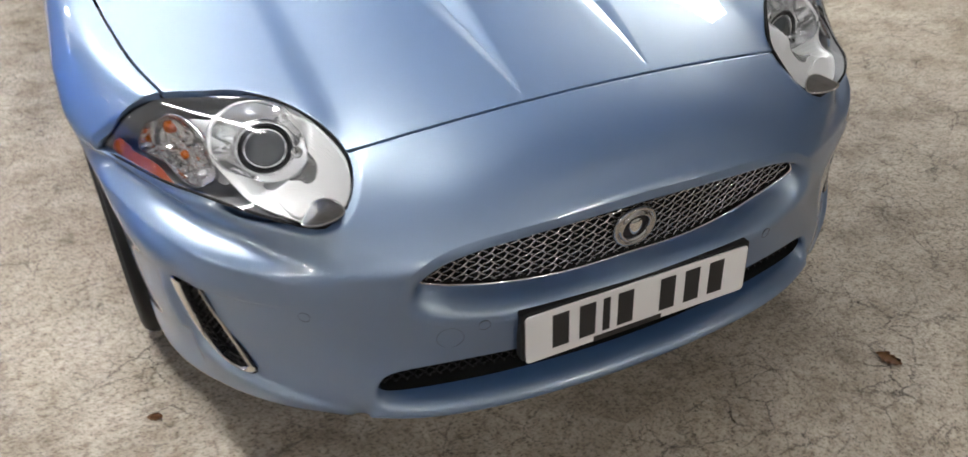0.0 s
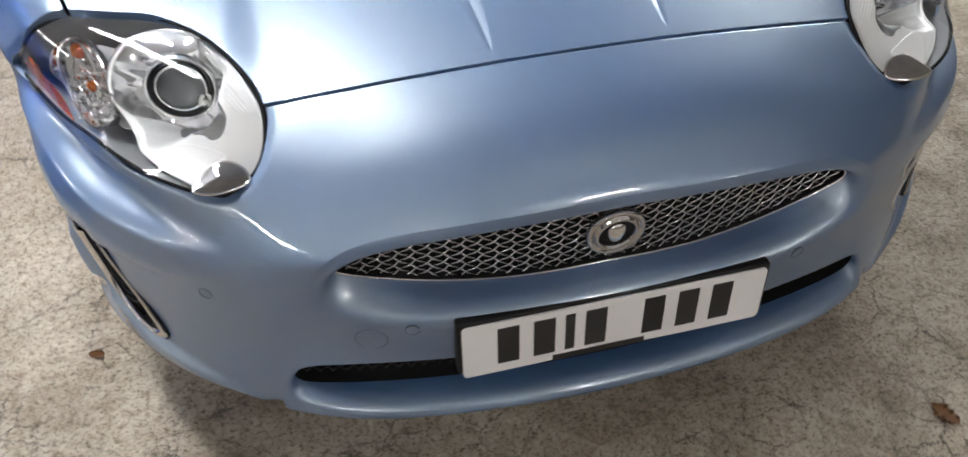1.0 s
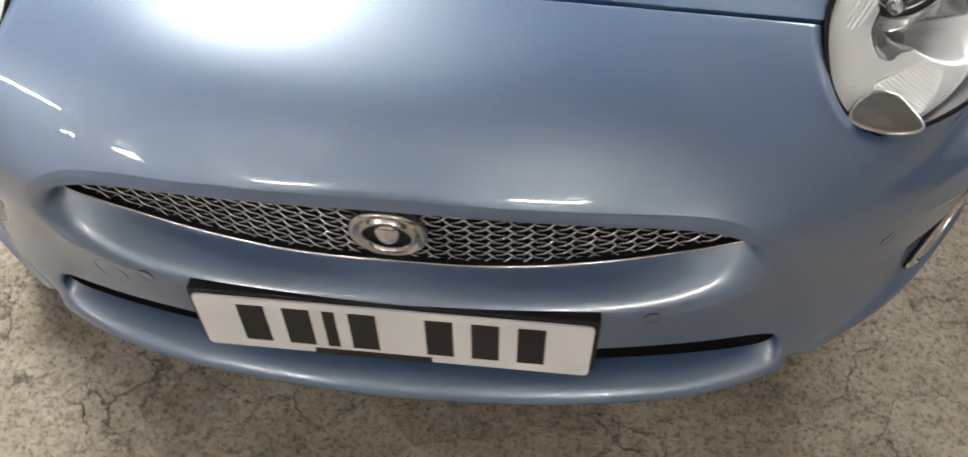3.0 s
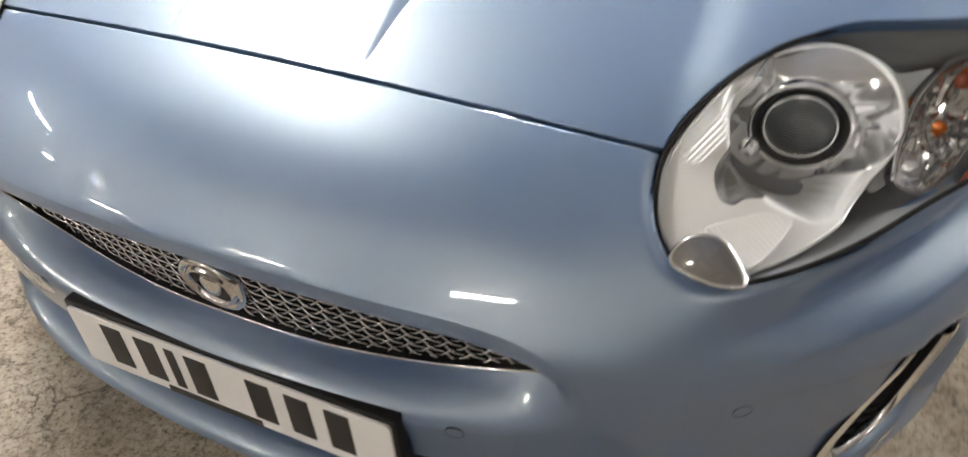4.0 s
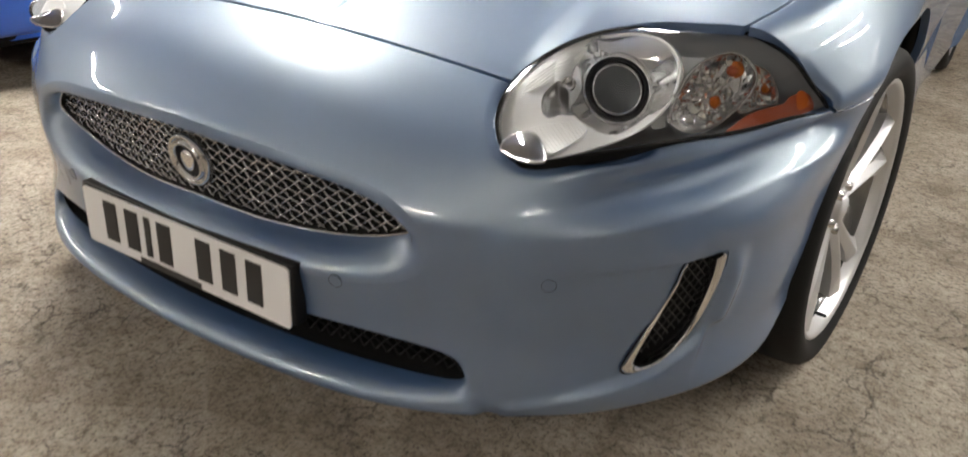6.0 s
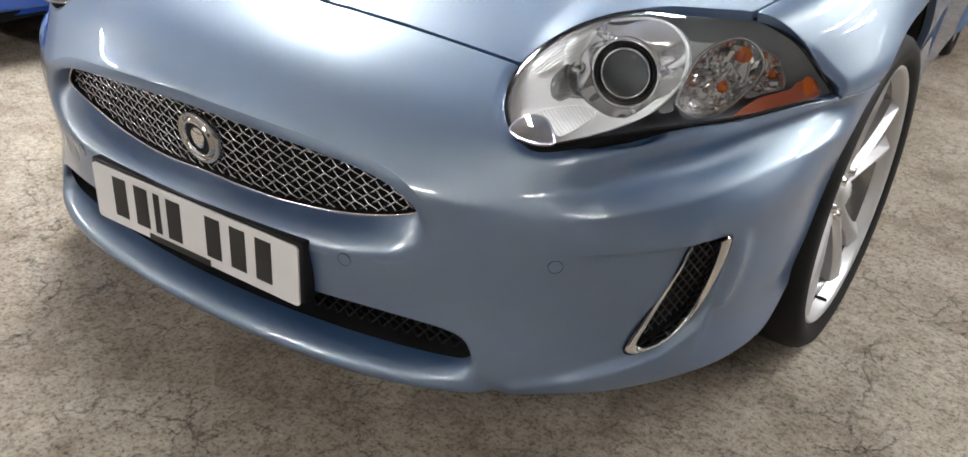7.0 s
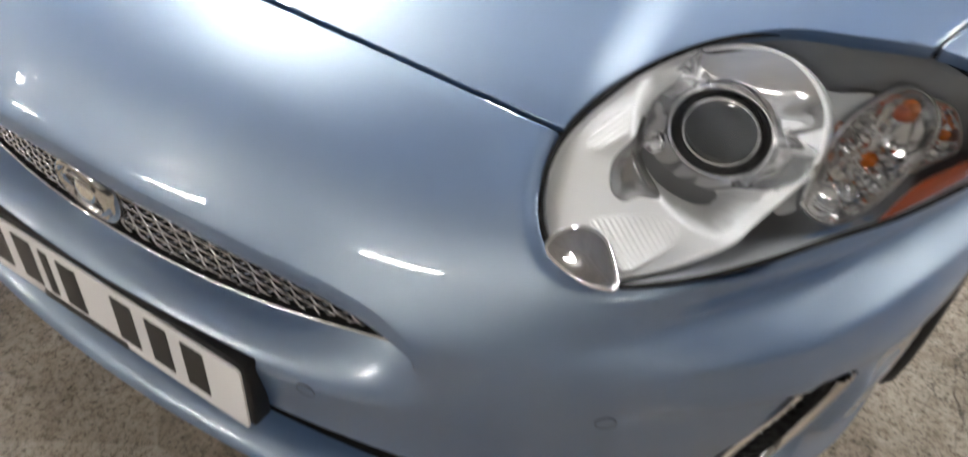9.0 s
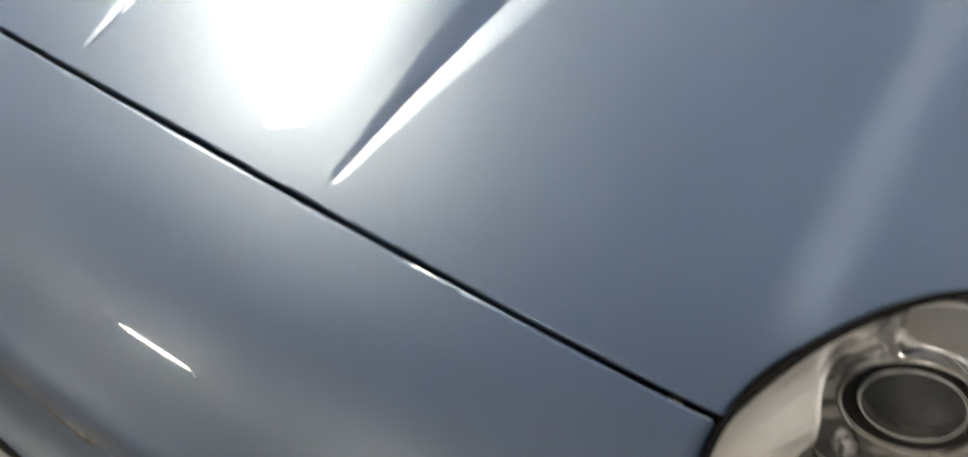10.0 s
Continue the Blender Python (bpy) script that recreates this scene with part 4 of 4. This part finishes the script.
    round_part("bulb_collar", [(0.0215, -0.006), (0.0235, 0.003), (0.022, 0.005), (0.02, -0.002)], EYE_AXIS, lamp_point(np.array((0.13, 0.03)), np.array(-0.03)), MIRROR, lamp, side, n=28)
    round_part("bulb_cap", [(0.009, 0.0105), (0.007, 0.0142), (0.0001, 0.0148)], EYE_AXIS, lamp_point(np.array((0.13, 0.03)), np.array(-0.03)), RED, lamp, side, n=20)
    for uv, r in (((0.046, 0.0), 0.007), ((0.084, 0.002), 0.008), ((0.112, -0.008), 0.009), ((0.092, 0.024), 0.007), ((0.066, -0.044), 0.010), ((0.1, -0.036), 0.007)):
        bulb("clear_bulb", uv, -0.024, r, MIRROR, lamp, side, 0.8, 9)
    bulb("clear_bulb", (0.036, -0.05), -0.022, 0.02, SATIN, lamp, side, 0.7)
    mesh_object("side_marker", *sided(*uv_patch(STRIP_EDGE, lambda uv: lens_w(uv) - 0.012, 0.004), side), RED, lamp, "brown-red side marker strip")
    mesh_object("end_reflector", *sided(*uv_patch(END_EDGE, lambda uv: lens_w(uv) - 0.0108, 0.004), side), ORANGE, lamp, "orange reflector")
    wash = uv_patch(WASH_EDGE, lambda uv: lens_w(uv) + 0.003 + 0.008 * smooth(-outside(uv, WASH_EDGE), -0.004, 0.026), 0.002)
    mesh_object("washer_cap", *sided(*wash, side), DARK_CHROME, lamp, "chrome washer cap")
    edge_tube("washer_rim", WASH_EDGE, lambda uv: lens_w(uv) + 0.001, 0.0026, CHROME, lamp, side)
    return lamp


IN_FRAME[0] = True
for side in (1, -1):
    headlamp(side)

# ---- badge, vents, sensors ----
BADGE = Vector((0, 0.066, 0.478))
lean = pose(0, 0, 0, 3.4)
bm = bmesh.new()
turned(bm, [(0.049, 0.004), (0.0485, -0.004), (0.0465, -0.0075), (0.0435, -0.009), (0.0405, -0.0075), (0.0385, -0.004), (0.0375, -0.0045), (0.035, -0.0095), (0.0325, -0.0115), (0.030, -0.010), (0.0285, -0.005), (0.028, 0.002)], 56, "y")
bmesh.ops.transform(bm, matrix=Matrix.Translation(BADGE - Vector((0, 0.02, 0))) @ lean, verts=bm.verts)
bmesh.ops.recalc_face_normals(bm, faces=bm.faces)
badge = part("badge", bm, WIRE, car, "round chrome badge")
bm = bmesh.new()
turned(bm, [(0.03, 0.0), (0.0001, -0.0005)], 40, "y")
bmesh.ops.transform(bm, matrix=Matrix.Translation(BADGE - Vector((0, 0.019, 0))) @ lean, verts=bm.verts)
bmesh.ops.recalc_face_normals(bm, faces=bm.faces)
part("badge_field", bm, BLACK, badge)
bm = bmesh.new()
bmesh.ops.create_uvsphere(bm, u_segments=20, v_segments=14, radius=0.018)
for v in bm.verts:
    v.co = Vector((v.co.x * (0.85 + 12 * max(v.co.z, -0.01)), v.co.y * 0.5, v.co.z * 1.15))
bmesh.ops.transform(bm, matrix=Matrix.Translation(BADGE - Vector((0, 0.024, 0))) @ lean, verts=bm.verts)
part("emblem", bm, CHROME, badge)

VA, VU, VP = np.array(VENT_AXIS), np.array(VENT_U), np.array(VENT_AT)
side_skin = grid[(gx > 0.6) & (gy < 0.55) & (gz > 0.15) & (gz < 0.5)]
side_uv = vent_uv(side_skin)
side_w = (side_skin - VP) @ VA
vent_k = np.linalg.lstsq(powers(side_uv), side_w, rcond=None)[0]


def vent_point(uv, sink=0.0):
    uv = np.asarray(uv, float)
    w = powers(uv) @ vent_k - sink
    return VP + uv[..., :1] * VU + uv[..., 1:2] * np.array([0, 0, 1.0]) + w[..., None] * VA


def side_vent(side):
    mid = vent_edge.mean(0)
    rings = [vent_point(mid + (vent_edge - mid) * r, sink) for r, sink in ((1.03, 0.001), (0.97, 0.012), (0.94, 0.03), (0.9, 0.05))]
    v, f = loft(rings)
    n = len(vent_edge)
    v.append(tuple(np.mean(rings[-1], 0)))
    f += [(3 * n + k, 3 * n + (k + 1) % n, len(v) - 1) for k in range(n)]
    vent = mesh_object("side_vent", *sided(v, f, side), BLACK, car, "black side vent with chrome trim")
    # chrome trim: both long sides and the lower tip, open along the top
    u_loop = np.roll(vent_edge, -int(np.argmin(np.hypot(vent_edge[:, 0] - 0.062, vent_edge[:, 1] - 0.088))), 0)
    stop = int(np.argmin(np.hypot(u_loop[:, 0] + 0.002, u_loop[:, 1] - 0.084)))
    way = u_loop[: stop + 1]
    inner = mid + (way - mid) * np.array([0.75, 0.92])
    bm = bmesh.new()
    rows = []
    for a, b in zip(way, inner):
        ring = [vent_point(a, 0.008)]
        for k in range(9):
            turn = math.pi * k / 8
            ring.append(vent_point(a + (b - a) * (1 - math.cos(turn)) / 2, 0.001 - 0.0065 * math.sin(turn) + 0.004 * k / 8))
        ring.append(vent_point(b, 0.02))
        rows.append([bm.verts.new(q) for q in ring])
    for a, b in zip(rows, rows[1:]):
        for k in range(len(a) - 1):
            bm.faces.new((a[k], b[k], b[k + 1], a[k + 1]))
    bmesh.ops.recalc_face_normals(bm, faces=bm.faces)
    part("trim", lamp_bm(bm, side), CHROME, vent, "chrome vent trim")
    for way_sign in (1, -1):
        for k in range(-14, 15):
            t = np.linspace(-0.16, 0.16, 60)
            q = np.stack([k * 0.016 + t * 0.75 * way_sign, t - 0.01], 1)
            keep = outside(q, mid + (vent_edge - mid) * 0.9) < -0.002
            if keep.sum() < 4:
                continue
            i0, i1 = int(np.argmax(keep)), len(keep) - int(np.argmax(keep[::-1]))
            bm = bmesh.new()
            tube(bm, vent_point(q[i0:i1], 0.024 + 0.001 * way_sign), 0.0014, 5)
            part("wire", lamp_bm(bm, side), GREY_WIRE, vent)
    return vent


for side in (1, -1):
    side_vent(side)


def sensor(x, z, side):
    i = np.argmin((gx - x) ** 2 + (gz - z) ** 2 + 10 * (gy > 0.4))
    iu, iv = np.unravel_index(i, gx.shape)
    n = np.cross(grid[iu + 2, iv] - grid[iu - 2, iv], grid[iu, iv + 2] - grid[iu, iv - 2])
    n = Vector(n if n[1] < 0 else -n).normalized()
    m = along(n, Vector(grid[iu, iv]) + n * 0.0004)
    bm = bmesh.new()
    turned(bm, [(0.0121, -0.002), (0.0118, 0.0005), (0.0111, 0.0005), (0.0108, -0.002)], 32)
    bmesh.ops.transform(bm, matrix=m, verts=bm.verts)
    bmesh.ops.recalc_face_normals(bm, faces=bm.faces)
    ring = part("parking_sensor", lamp_bm(bm, side), GROOVE, car, "small round blue parking sensor")
    bm = bmesh.new()
    turned(bm, [(0.0109, -0.001), (0.0108, 0.0001), (0.0104, 0.0002), (0.0098, 0.0002), (0.005, 0.0002), (0.0001, 0.0002)], 32)
    bmesh.ops.transform(bm, matrix=m, verts=bm.verts)
    bmesh.ops.recalc_face_normals(bm, faces=bm.faces)
    part("sensor_face", lamp_bm(bm, side), PAINT, ring)


GROOVE = material("shadow_gap", (0.03, 0.045, 0.065), 0.5)
for side in (1, -1):
    sensor(0.331, 0.369, side)
    sensor(0.634, 0.394, side)
# towing-eye cover
i = np.argmin((gx - 0.395) ** 2 + (gz - 0.345) ** 2 + 10 * (gy > 0.4))
iu, iv = np.unravel_index(i, gx.shape)
n = np.cross(grid[iu + 2, iv] - grid[iu - 2, iv], grid[iu, iv + 2] - grid[iu, iv - 2])
bm = bmesh.new()
turned(bm, [(0.0262, -0.003), (0.0259, 0.0003), (0.0252, 0.0003), (0.0249, -0.003)], 48)
bmesh.ops.transform(bm, matrix=along(Vector(n if n[1] < 0 else -n), Vector(grid[iu, iv])), verts=bm.verts)
bmesh.ops.recalc_face_normals(bm, faces=bm.faces)
part("towing_eye_cover", lamp_bm(bm, -1), GROOVE, car, "round cover in the bumper")

# black liner behind the gaps of the panels
IN_FRAME[0] = True
inner = skin(60, 40)
inner_f = np.minimum.reduce([0.45 - inner[..., 0], inner[..., 2] - 0.63])
lv, lf = clipped(inner - [0, 0, 0.03], inner_f)
mesh_object("bumper_liner", *both_sides(lv, lf), BLACK, car)
IN_FRAME[0] = False


# ---- wheels ----
def wheel(side, y, steer=0.0):
    w = new("wheel")
    w.parent = car
    bm = bmesh.new()
    turned(bm, [(0.275, -0.112), (0.282, -0.122), (0.3, -0.128), (0.322, -0.124), (0.334, -0.112), (0.339, -0.095), (0.34, -0.07), (0.336, -0.067), (0.336, -0.06), (0.3405, -0.057), (0.341, -0.02), (0.336, -0.017), (0.336, -0.01), (0.341, -0.007), (0.341, 0.02), (0.336, 0.023), (0.336, 0.03), (0.3405, 0.033), (0.34, 0.07), (0.339, 0.095), (0.334, 0.112), (0.322, 0.124), (0.304, 0.128), (0.286, 0.122), (0.275, 0.112)], 96)
    part("tyre", bm, RUBBER, w, "black low-profile tyre")
    bm = bmesh.new()
    turned(bm, [(0.277, 0.09), (0.277, 0.105), (0.28, 0.114), (0.273, 0.118), (0.266, 0.108), (0.26, 0.088)], 72)
    part("rim", bm, ALLOY, w)
    # barrel coloured dark to stand for the shade between the spokes
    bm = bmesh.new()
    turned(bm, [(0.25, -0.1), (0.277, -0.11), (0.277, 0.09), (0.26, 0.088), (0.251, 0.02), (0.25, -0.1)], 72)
    part("barrel", bm, SHADE, w, "inside of the rim, coloured dark as in shade")
    for k in range(5):
        for off in (-0.17, 0.17):
            bm = bmesh.new()
            rows = []
            for r, half, top, deep in ((0.05, 0.024, 0.082, 0.03), (0.09, 0.020, 0.088, 0.03), (0.15, 0.018, 0.096, 0.032), (0.21, 0.021, 0.102, 0.04), (0.265, 0.034, 0.105, 0.06)):
                turn = 2 * math.pi * k / 5 + off * (0.7 + 0.5 * r / 0.25)
                c, d = math.cos(turn), math.sin(turn)
                ring = [(top - 0.014, -half), (top, -half * 0.12), (top - 0.001, half * 0.12), (top - 0.012, half), (top - deep, half * 0.8), (top - deep, -half * 0.8)]
                rows.append([bm.verts.new((a, r * d + b * c, r * c - b * d)) for a, b in ring])
            for a, b in zip(rows, rows[1:]):
                for j in range(6):
                    bm.faces.new((a[j], a[(j + 1) % 6], b[(j + 1) % 6], b[j]))
            bm.faces.new(rows[0])
            bm.faces.new(list(reversed(rows[-1])))
            bmesh.ops.recalc_face_normals(bm, faces=bm.faces)
            part("spoke", bm, ALLOY, w, smooth=False)
    bm = bmesh.new()
    turned(bm, [(0.0001, 0.094), (0.026, 0.093), (0.03, 0.088), (0.034, 0.08), (0.062, 0.078), (0.072, 0.06), (0.075, 0.03)], 40)
    part("hub", bm, ALLOY, w)
    for k in range(5):
        bm = bmesh.new()
        turned(bm, [(0.0001, 0.092), (0.009, 0.091), (0.011, 0.075)], 12)
        bmesh.ops.translate(bm, vec=(0, 0.05 * math.sin(k * 1.2566 + 0.6), 0.05 * math.cos(k * 1.2566 + 0.6)), verts=bm.verts)
        part("wheel_nut", bm, CHROME, w)
    bm = bmesh.new()
    turned(bm, [(0.0001, 0.118), (0.004, 0.117), (0.0045, 0.1), (0.0032, 0.098), (0.0032, 0.085)], 12)
    bmesh.ops.translate(bm, vec=(0, -0.03, -0.236), verts=bm.verts)
    part("valve", bm, BLACK, w, "black valve cap")
    bm = bmesh.new()
    turned(bm, [(0.06, -0.03), (0.19, -0.03), (0.19, -0.005), (0.06, -0.005)], 48)
    part("brake_disc", bm, SMOKE, w)
    w.matrix_basis = pose(side * (0.814 if y < 2 else 0.73), y, 0.341, 0, 0, steer + (0 if side > 0 else 180))
    return w


for side in (1, -1):
    wheel(side, WHEEL_Y - 0.01, -3.8 * side)
    wheel(side, WHEEL_Y + 2.75)


# ---- the rest of the coupe, behind its front wings ----
GLASS = material("dark_window_glass", (0.01, 0.012, 0.014), 0.05, 0.0, 1.0)


def rear_body():
    ys = np.linspace(1.6, 4.62, 130)
    half = spline([1.62, 2.2, 3.0, 3.7, 4.3, 4.62], [0.924, 0.93, 0.945, 0.95, 0.87, 0.70])(ys)
    top = spline([1.62, 2.3, 3.0, 3.7, 4.3, 4.62], [0.97, 0.985, 0.99, 1.0, 0.98, 0.90])(ys)
    low = 0.25 + 0.1 * smooth(ys, 4.1, 4.62)
    turn = np.linspace(0, 1, 60)
    ring_x = spline([0, 0.08, 0.2, 0.4, 0.6, 0.78, 0.9, 1.0], [0.9, 0.935, 0.955, 0.985, 0.995, 0.96, 0.72, 0.0])(turn)
    ring_z = spline([0, 0.08, 0.2, 0.4, 0.6, 0.78, 0.9, 1.0], [0.0, 0.02, 0.1, 0.36, 0.66, 0.89, 0.985, 1.0])(turn)
    body = np.stack([half[:, None] * ring_x, np.repeat(ys[:, None], 60, 1), low[:, None] + (top - low)[:, None] * ring_z], -1)
    body[:, -1, 0] = 0.0
    hole = np.hypot(body[..., 1] - WHEEL_Y - 2.75, body[..., 2] - 0.345) - 0.372
    split = body[..., 1] - 3.0 - 0.1 * body[..., 2]
    deck = np.repeat(turn[None] - 0.82, len(ys), 0)
    v, faces = clipped(body.transpose(1, 0, 2), np.minimum(-split - GAP, -deck - 0.004).T)
    panel("door", v, faces, PAINT, car)
    panel("door", *mirrored(v, faces), PAINT, car)
    panel("scuttle", *both_sides(*clipped(body.transpose(1, 0, 2), np.minimum(-split - GAP, deck).T)), PAINT, car)
    panel("rear_quarter", *both_sides(*clipped(body.transpose(1, 0, 2), np.minimum(split - GAP, hole).T)), PAINT, car)
    rows = []
    for z, y0, y1, w in ((0.94, 1.7, 4.3, 0.78), (1.08, 2.0, 4.05, 0.71), (1.2, 2.3, 3.75, 0.63), (1.27, 2.55, 3.5, 0.54), (1.31, 2.8, 3.2, 0.3)):
        a = np.linspace(0, 2 * np.pi, 48, endpoint=False)
        cx, cy = np.cos(a), np.sin(a)
        rows.append(np.stack([w * np.sign(cx) * np.abs(cx) ** 0.45, (y0 + y1) / 2 + (y1 - y0) / 2 * np.sign(cy) * np.abs(cy) ** 0.6, np.full(48, z)], 1))
    mesh_object("cabin_glass", *loft(rows[:4]), GLASS, car, "dark cabin glass")
    v, faces = loft(rows[3:])
    mesh_object("roof", v, faces + [tuple(range(48, 96))], PAINT, car)
    bm = bmesh.new()
    box(bm, -0.62, 1.5, 0.19, 0.62, 4.2, 0.32, 0.03)
    part("underbody", bm, PITCH, car)


rear_body()

# ---- the cars parked beside it ----
BLUE = material("bright_blue_paint", (0.01, 0.11, 0.62), 0.35, 0.4, 1.0, 0.02)
GREY = material("dark_grey_paint", (0.03, 0.03, 0.033), 0.35, 0.5, 1.0, 0.03)


def parked_car(name_label, paint, m):
    thing = new("parked_car")
    ys = np.linspace(0, 4.1, 180)
    half = spline([0, 0.06, 0.18, 0.4, 0.8, 2.0, 3.3, 3.9, 4.1], [0.62, 0.72, 0.80, 0.85, 0.87, 0.88, 0.87, 0.80, 0.66])(ys)
    top = spline([0, 0.08, 0.3, 1.0, 2.2, 3.4, 3.9, 4.1], [0.66, 0.72, 0.80, 0.93, 0.97, 1.0, 0.98, 0.85])(ys)
    turn = np.linspace(0, 1, 60)
    ring_x = spline([0, 0.12, 0.25, 0.4, 0.55, 0.7, 0.82, 0.92, 1.0], [0.86, 0.93, 0.965, 0.99, 1.0, 0.985, 0.93, 0.6, 0.0])(turn)
    ring_z = spline([0, 0.12, 0.25, 0.4, 0.55, 0.7, 0.82, 0.92, 1.0], [0.0, 0.03, 0.1, 0.22, 0.42, 0.68, 0.88, 0.985, 1.0])(turn)
    body = np.stack([half[:, None] * ring_x, np.repeat(ys[:, None], 60, 1), 0.21 + (top - 0.21)[:, None] * ring_z], -1)
    nose = smooth(0.25 - ys, 0.0, 0.25)[:, None] * (0.05 * np.sin(np.pi * ring_z))
    body[..., 1] -= nose
    body[:, -1, 0] = 0.0
    f = np.minimum(np.hypot(body[..., 1] - 0.86, body[..., 2] - 0.31), np.hypot(body[..., 1] - 3.42, body[..., 2] - 0.31)) - 0.36
    v, faces = both_sides(*clipped(body.transpose(1, 0, 2), f.T))
    panel("body", v, faces, paint, thing)
    rows = []
    for z, y0, y1, w in ((0.90, 0.95, 3.95, 0.80), (1.1, 1.28, 3.85, 0.74), (1.3, 1.65, 3.7, 0.66), (1.42, 2.0, 3.4, 0.56), (1.45, 2.3, 3.1, 0.3)):
        a = np.linspace(0, 2 * np.pi, 48, endpoint=False)
        cx, cy = np.cos(a), np.sin(a)
        rows.append(np.stack([w * np.sign(cx) * np.abs(cx) ** 0.4, (y0 + y1) / 2 + (y1 - y0) / 2 * np.sign(cy) * np.abs(cy) ** 0.5, np.full(48, z)], 1))
    v, faces = loft(rows)
    mesh_object("cabin", v, faces + [tuple(range(4 * 48, 5 * 48))], GLASS, thing, "dark glazed cabin")
    bm = bmesh.new()
    box(bm, -0.72, 0.15, 0.17, 0.72, 3.95, 0.3, 0.03)
    part("underbody", bm, PITCH, thing)
    for side in (1, -1):
        for y in (0.86, 3.42):
            bm = bmesh.new()
            turned(bm, [(0.2, -0.1), (0.29, -0.105), (0.31, -0.08), (0.313, 0.0), (0.31, 0.08), (0.29, 0.105), (0.215, 0.1)], 48)
            bmesh.ops.translate(bm, vec=(side * 0.74, y, 0.313), verts=bm.verts)
            tyre = part("wheel", bm, RUBBER, thing)
            bm = bmesh.new()
            turned(bm, [(0.215, 0.095), (0.2, 0.08), (0.06, 0.06), (0.0001, 0.07)], 32)
            for v in bm.verts:
                v.co.x *= side
            bmesh.ops.translate(bm, vec=(side * 0.74, y, 0.313), verts=bm.verts)
            part("rim", bm, ALLOY, tyre)
        bm = bmesh.new()
        bmesh.ops.create_uvsphere(bm, u_segments=20, v_segments=12, radius=0.06)
        for v in bm.verts:
            v.co = Vector((side * 0.70 + v.co.x * 0.9, 0.06 + v.co.y * 0.8, 0.42 + v.co.z * 0.6))
        part("fog_lamp", bm, CHROME, thing, "clear fog lamp")
        bm = bmesh.new()
        bmesh.ops.create_uvsphere(bm, u_segments=24, v_segments=14, radius=0.16)
        for v in bm.verts:
            v.co = Vector((side * 0.62 + v.co.x, 0.2 + v.co.y * 1.2 + abs(v.co.x + side * 0.05) * 0.3, 0.68 + v.co.z * 0.45))
        part("headlamp", bm, CHROME, thing, "clear headlamp")
    thing.matrix_basis = m
    return tagged(thing, name_label, "car")


parked_car("bright blue parked hatchback beside the coupe", BLUE, pose(-2.72, 0.55, 0, 0, 0, 0))
parked_car("dark grey parked hatchback on the concrete floor", GREY, pose(4.3, 1.15, 0, 0, 0, 20))

# ---- leaves on the floor ----
DRY = material("dry_leaf", (0.22, 0.10, 0.035), 0.7)


def leaf(x, y, size, turn, seed):
    rng = random.Random(seed)
    bm = bmesh.new()
    n = 14
    mid, left, right = [], [], []
    for i in range(n):
        t = i / (n - 1)
        wide = size * 0.34 * math.sin(math.pi * min(1, t * 1.05)) ** 0.7 * (0.75 + 0.5 * rng.random())
        lift = size * (0.05 + 0.1 * t * t)
        mid.append(bm.verts.new((0, size * (t - 0.5), lift * 0.5 + 0.001)))
        left.append(bm.verts.new((-wide, size * (t - 0.5 + 0.03 * rng.random()), lift + size * 0.05 * rng.random())))
        right.append(bm.verts.new((wide, size * (t - 0.5 + 0.03 * rng.random()), lift + size * 0.05 * rng.random())))
    for i in range(n - 1):
        bm.faces.new((left[i], mid[i], mid[i + 1], left[i + 1]))
        bm.faces.new((mid[i], right[i], right[i + 1], mid[i + 1]))
    bmesh.ops.solidify(bm, geom=bm.faces[:], thickness=0.0006)
    ob = part("leaf", bm, DRY)
    ob.matrix_basis = pose(x, y, 0.001, 0, 0, turn)
    return tagged(ob, "dry brown fallen leaf on the floor", "leaf", "fallen leaves")


for x, y, size, turn, seed in ((0.672, -0.113, 0.062, 25, 1), (-0.95, 0.50, 0.035, 70, 2), (-1.28, 0.16, 0.03, 130, 3), (1.45, 0.95, 0.03, 10, 4)):
    leaf(x, y, size, turn, seed)
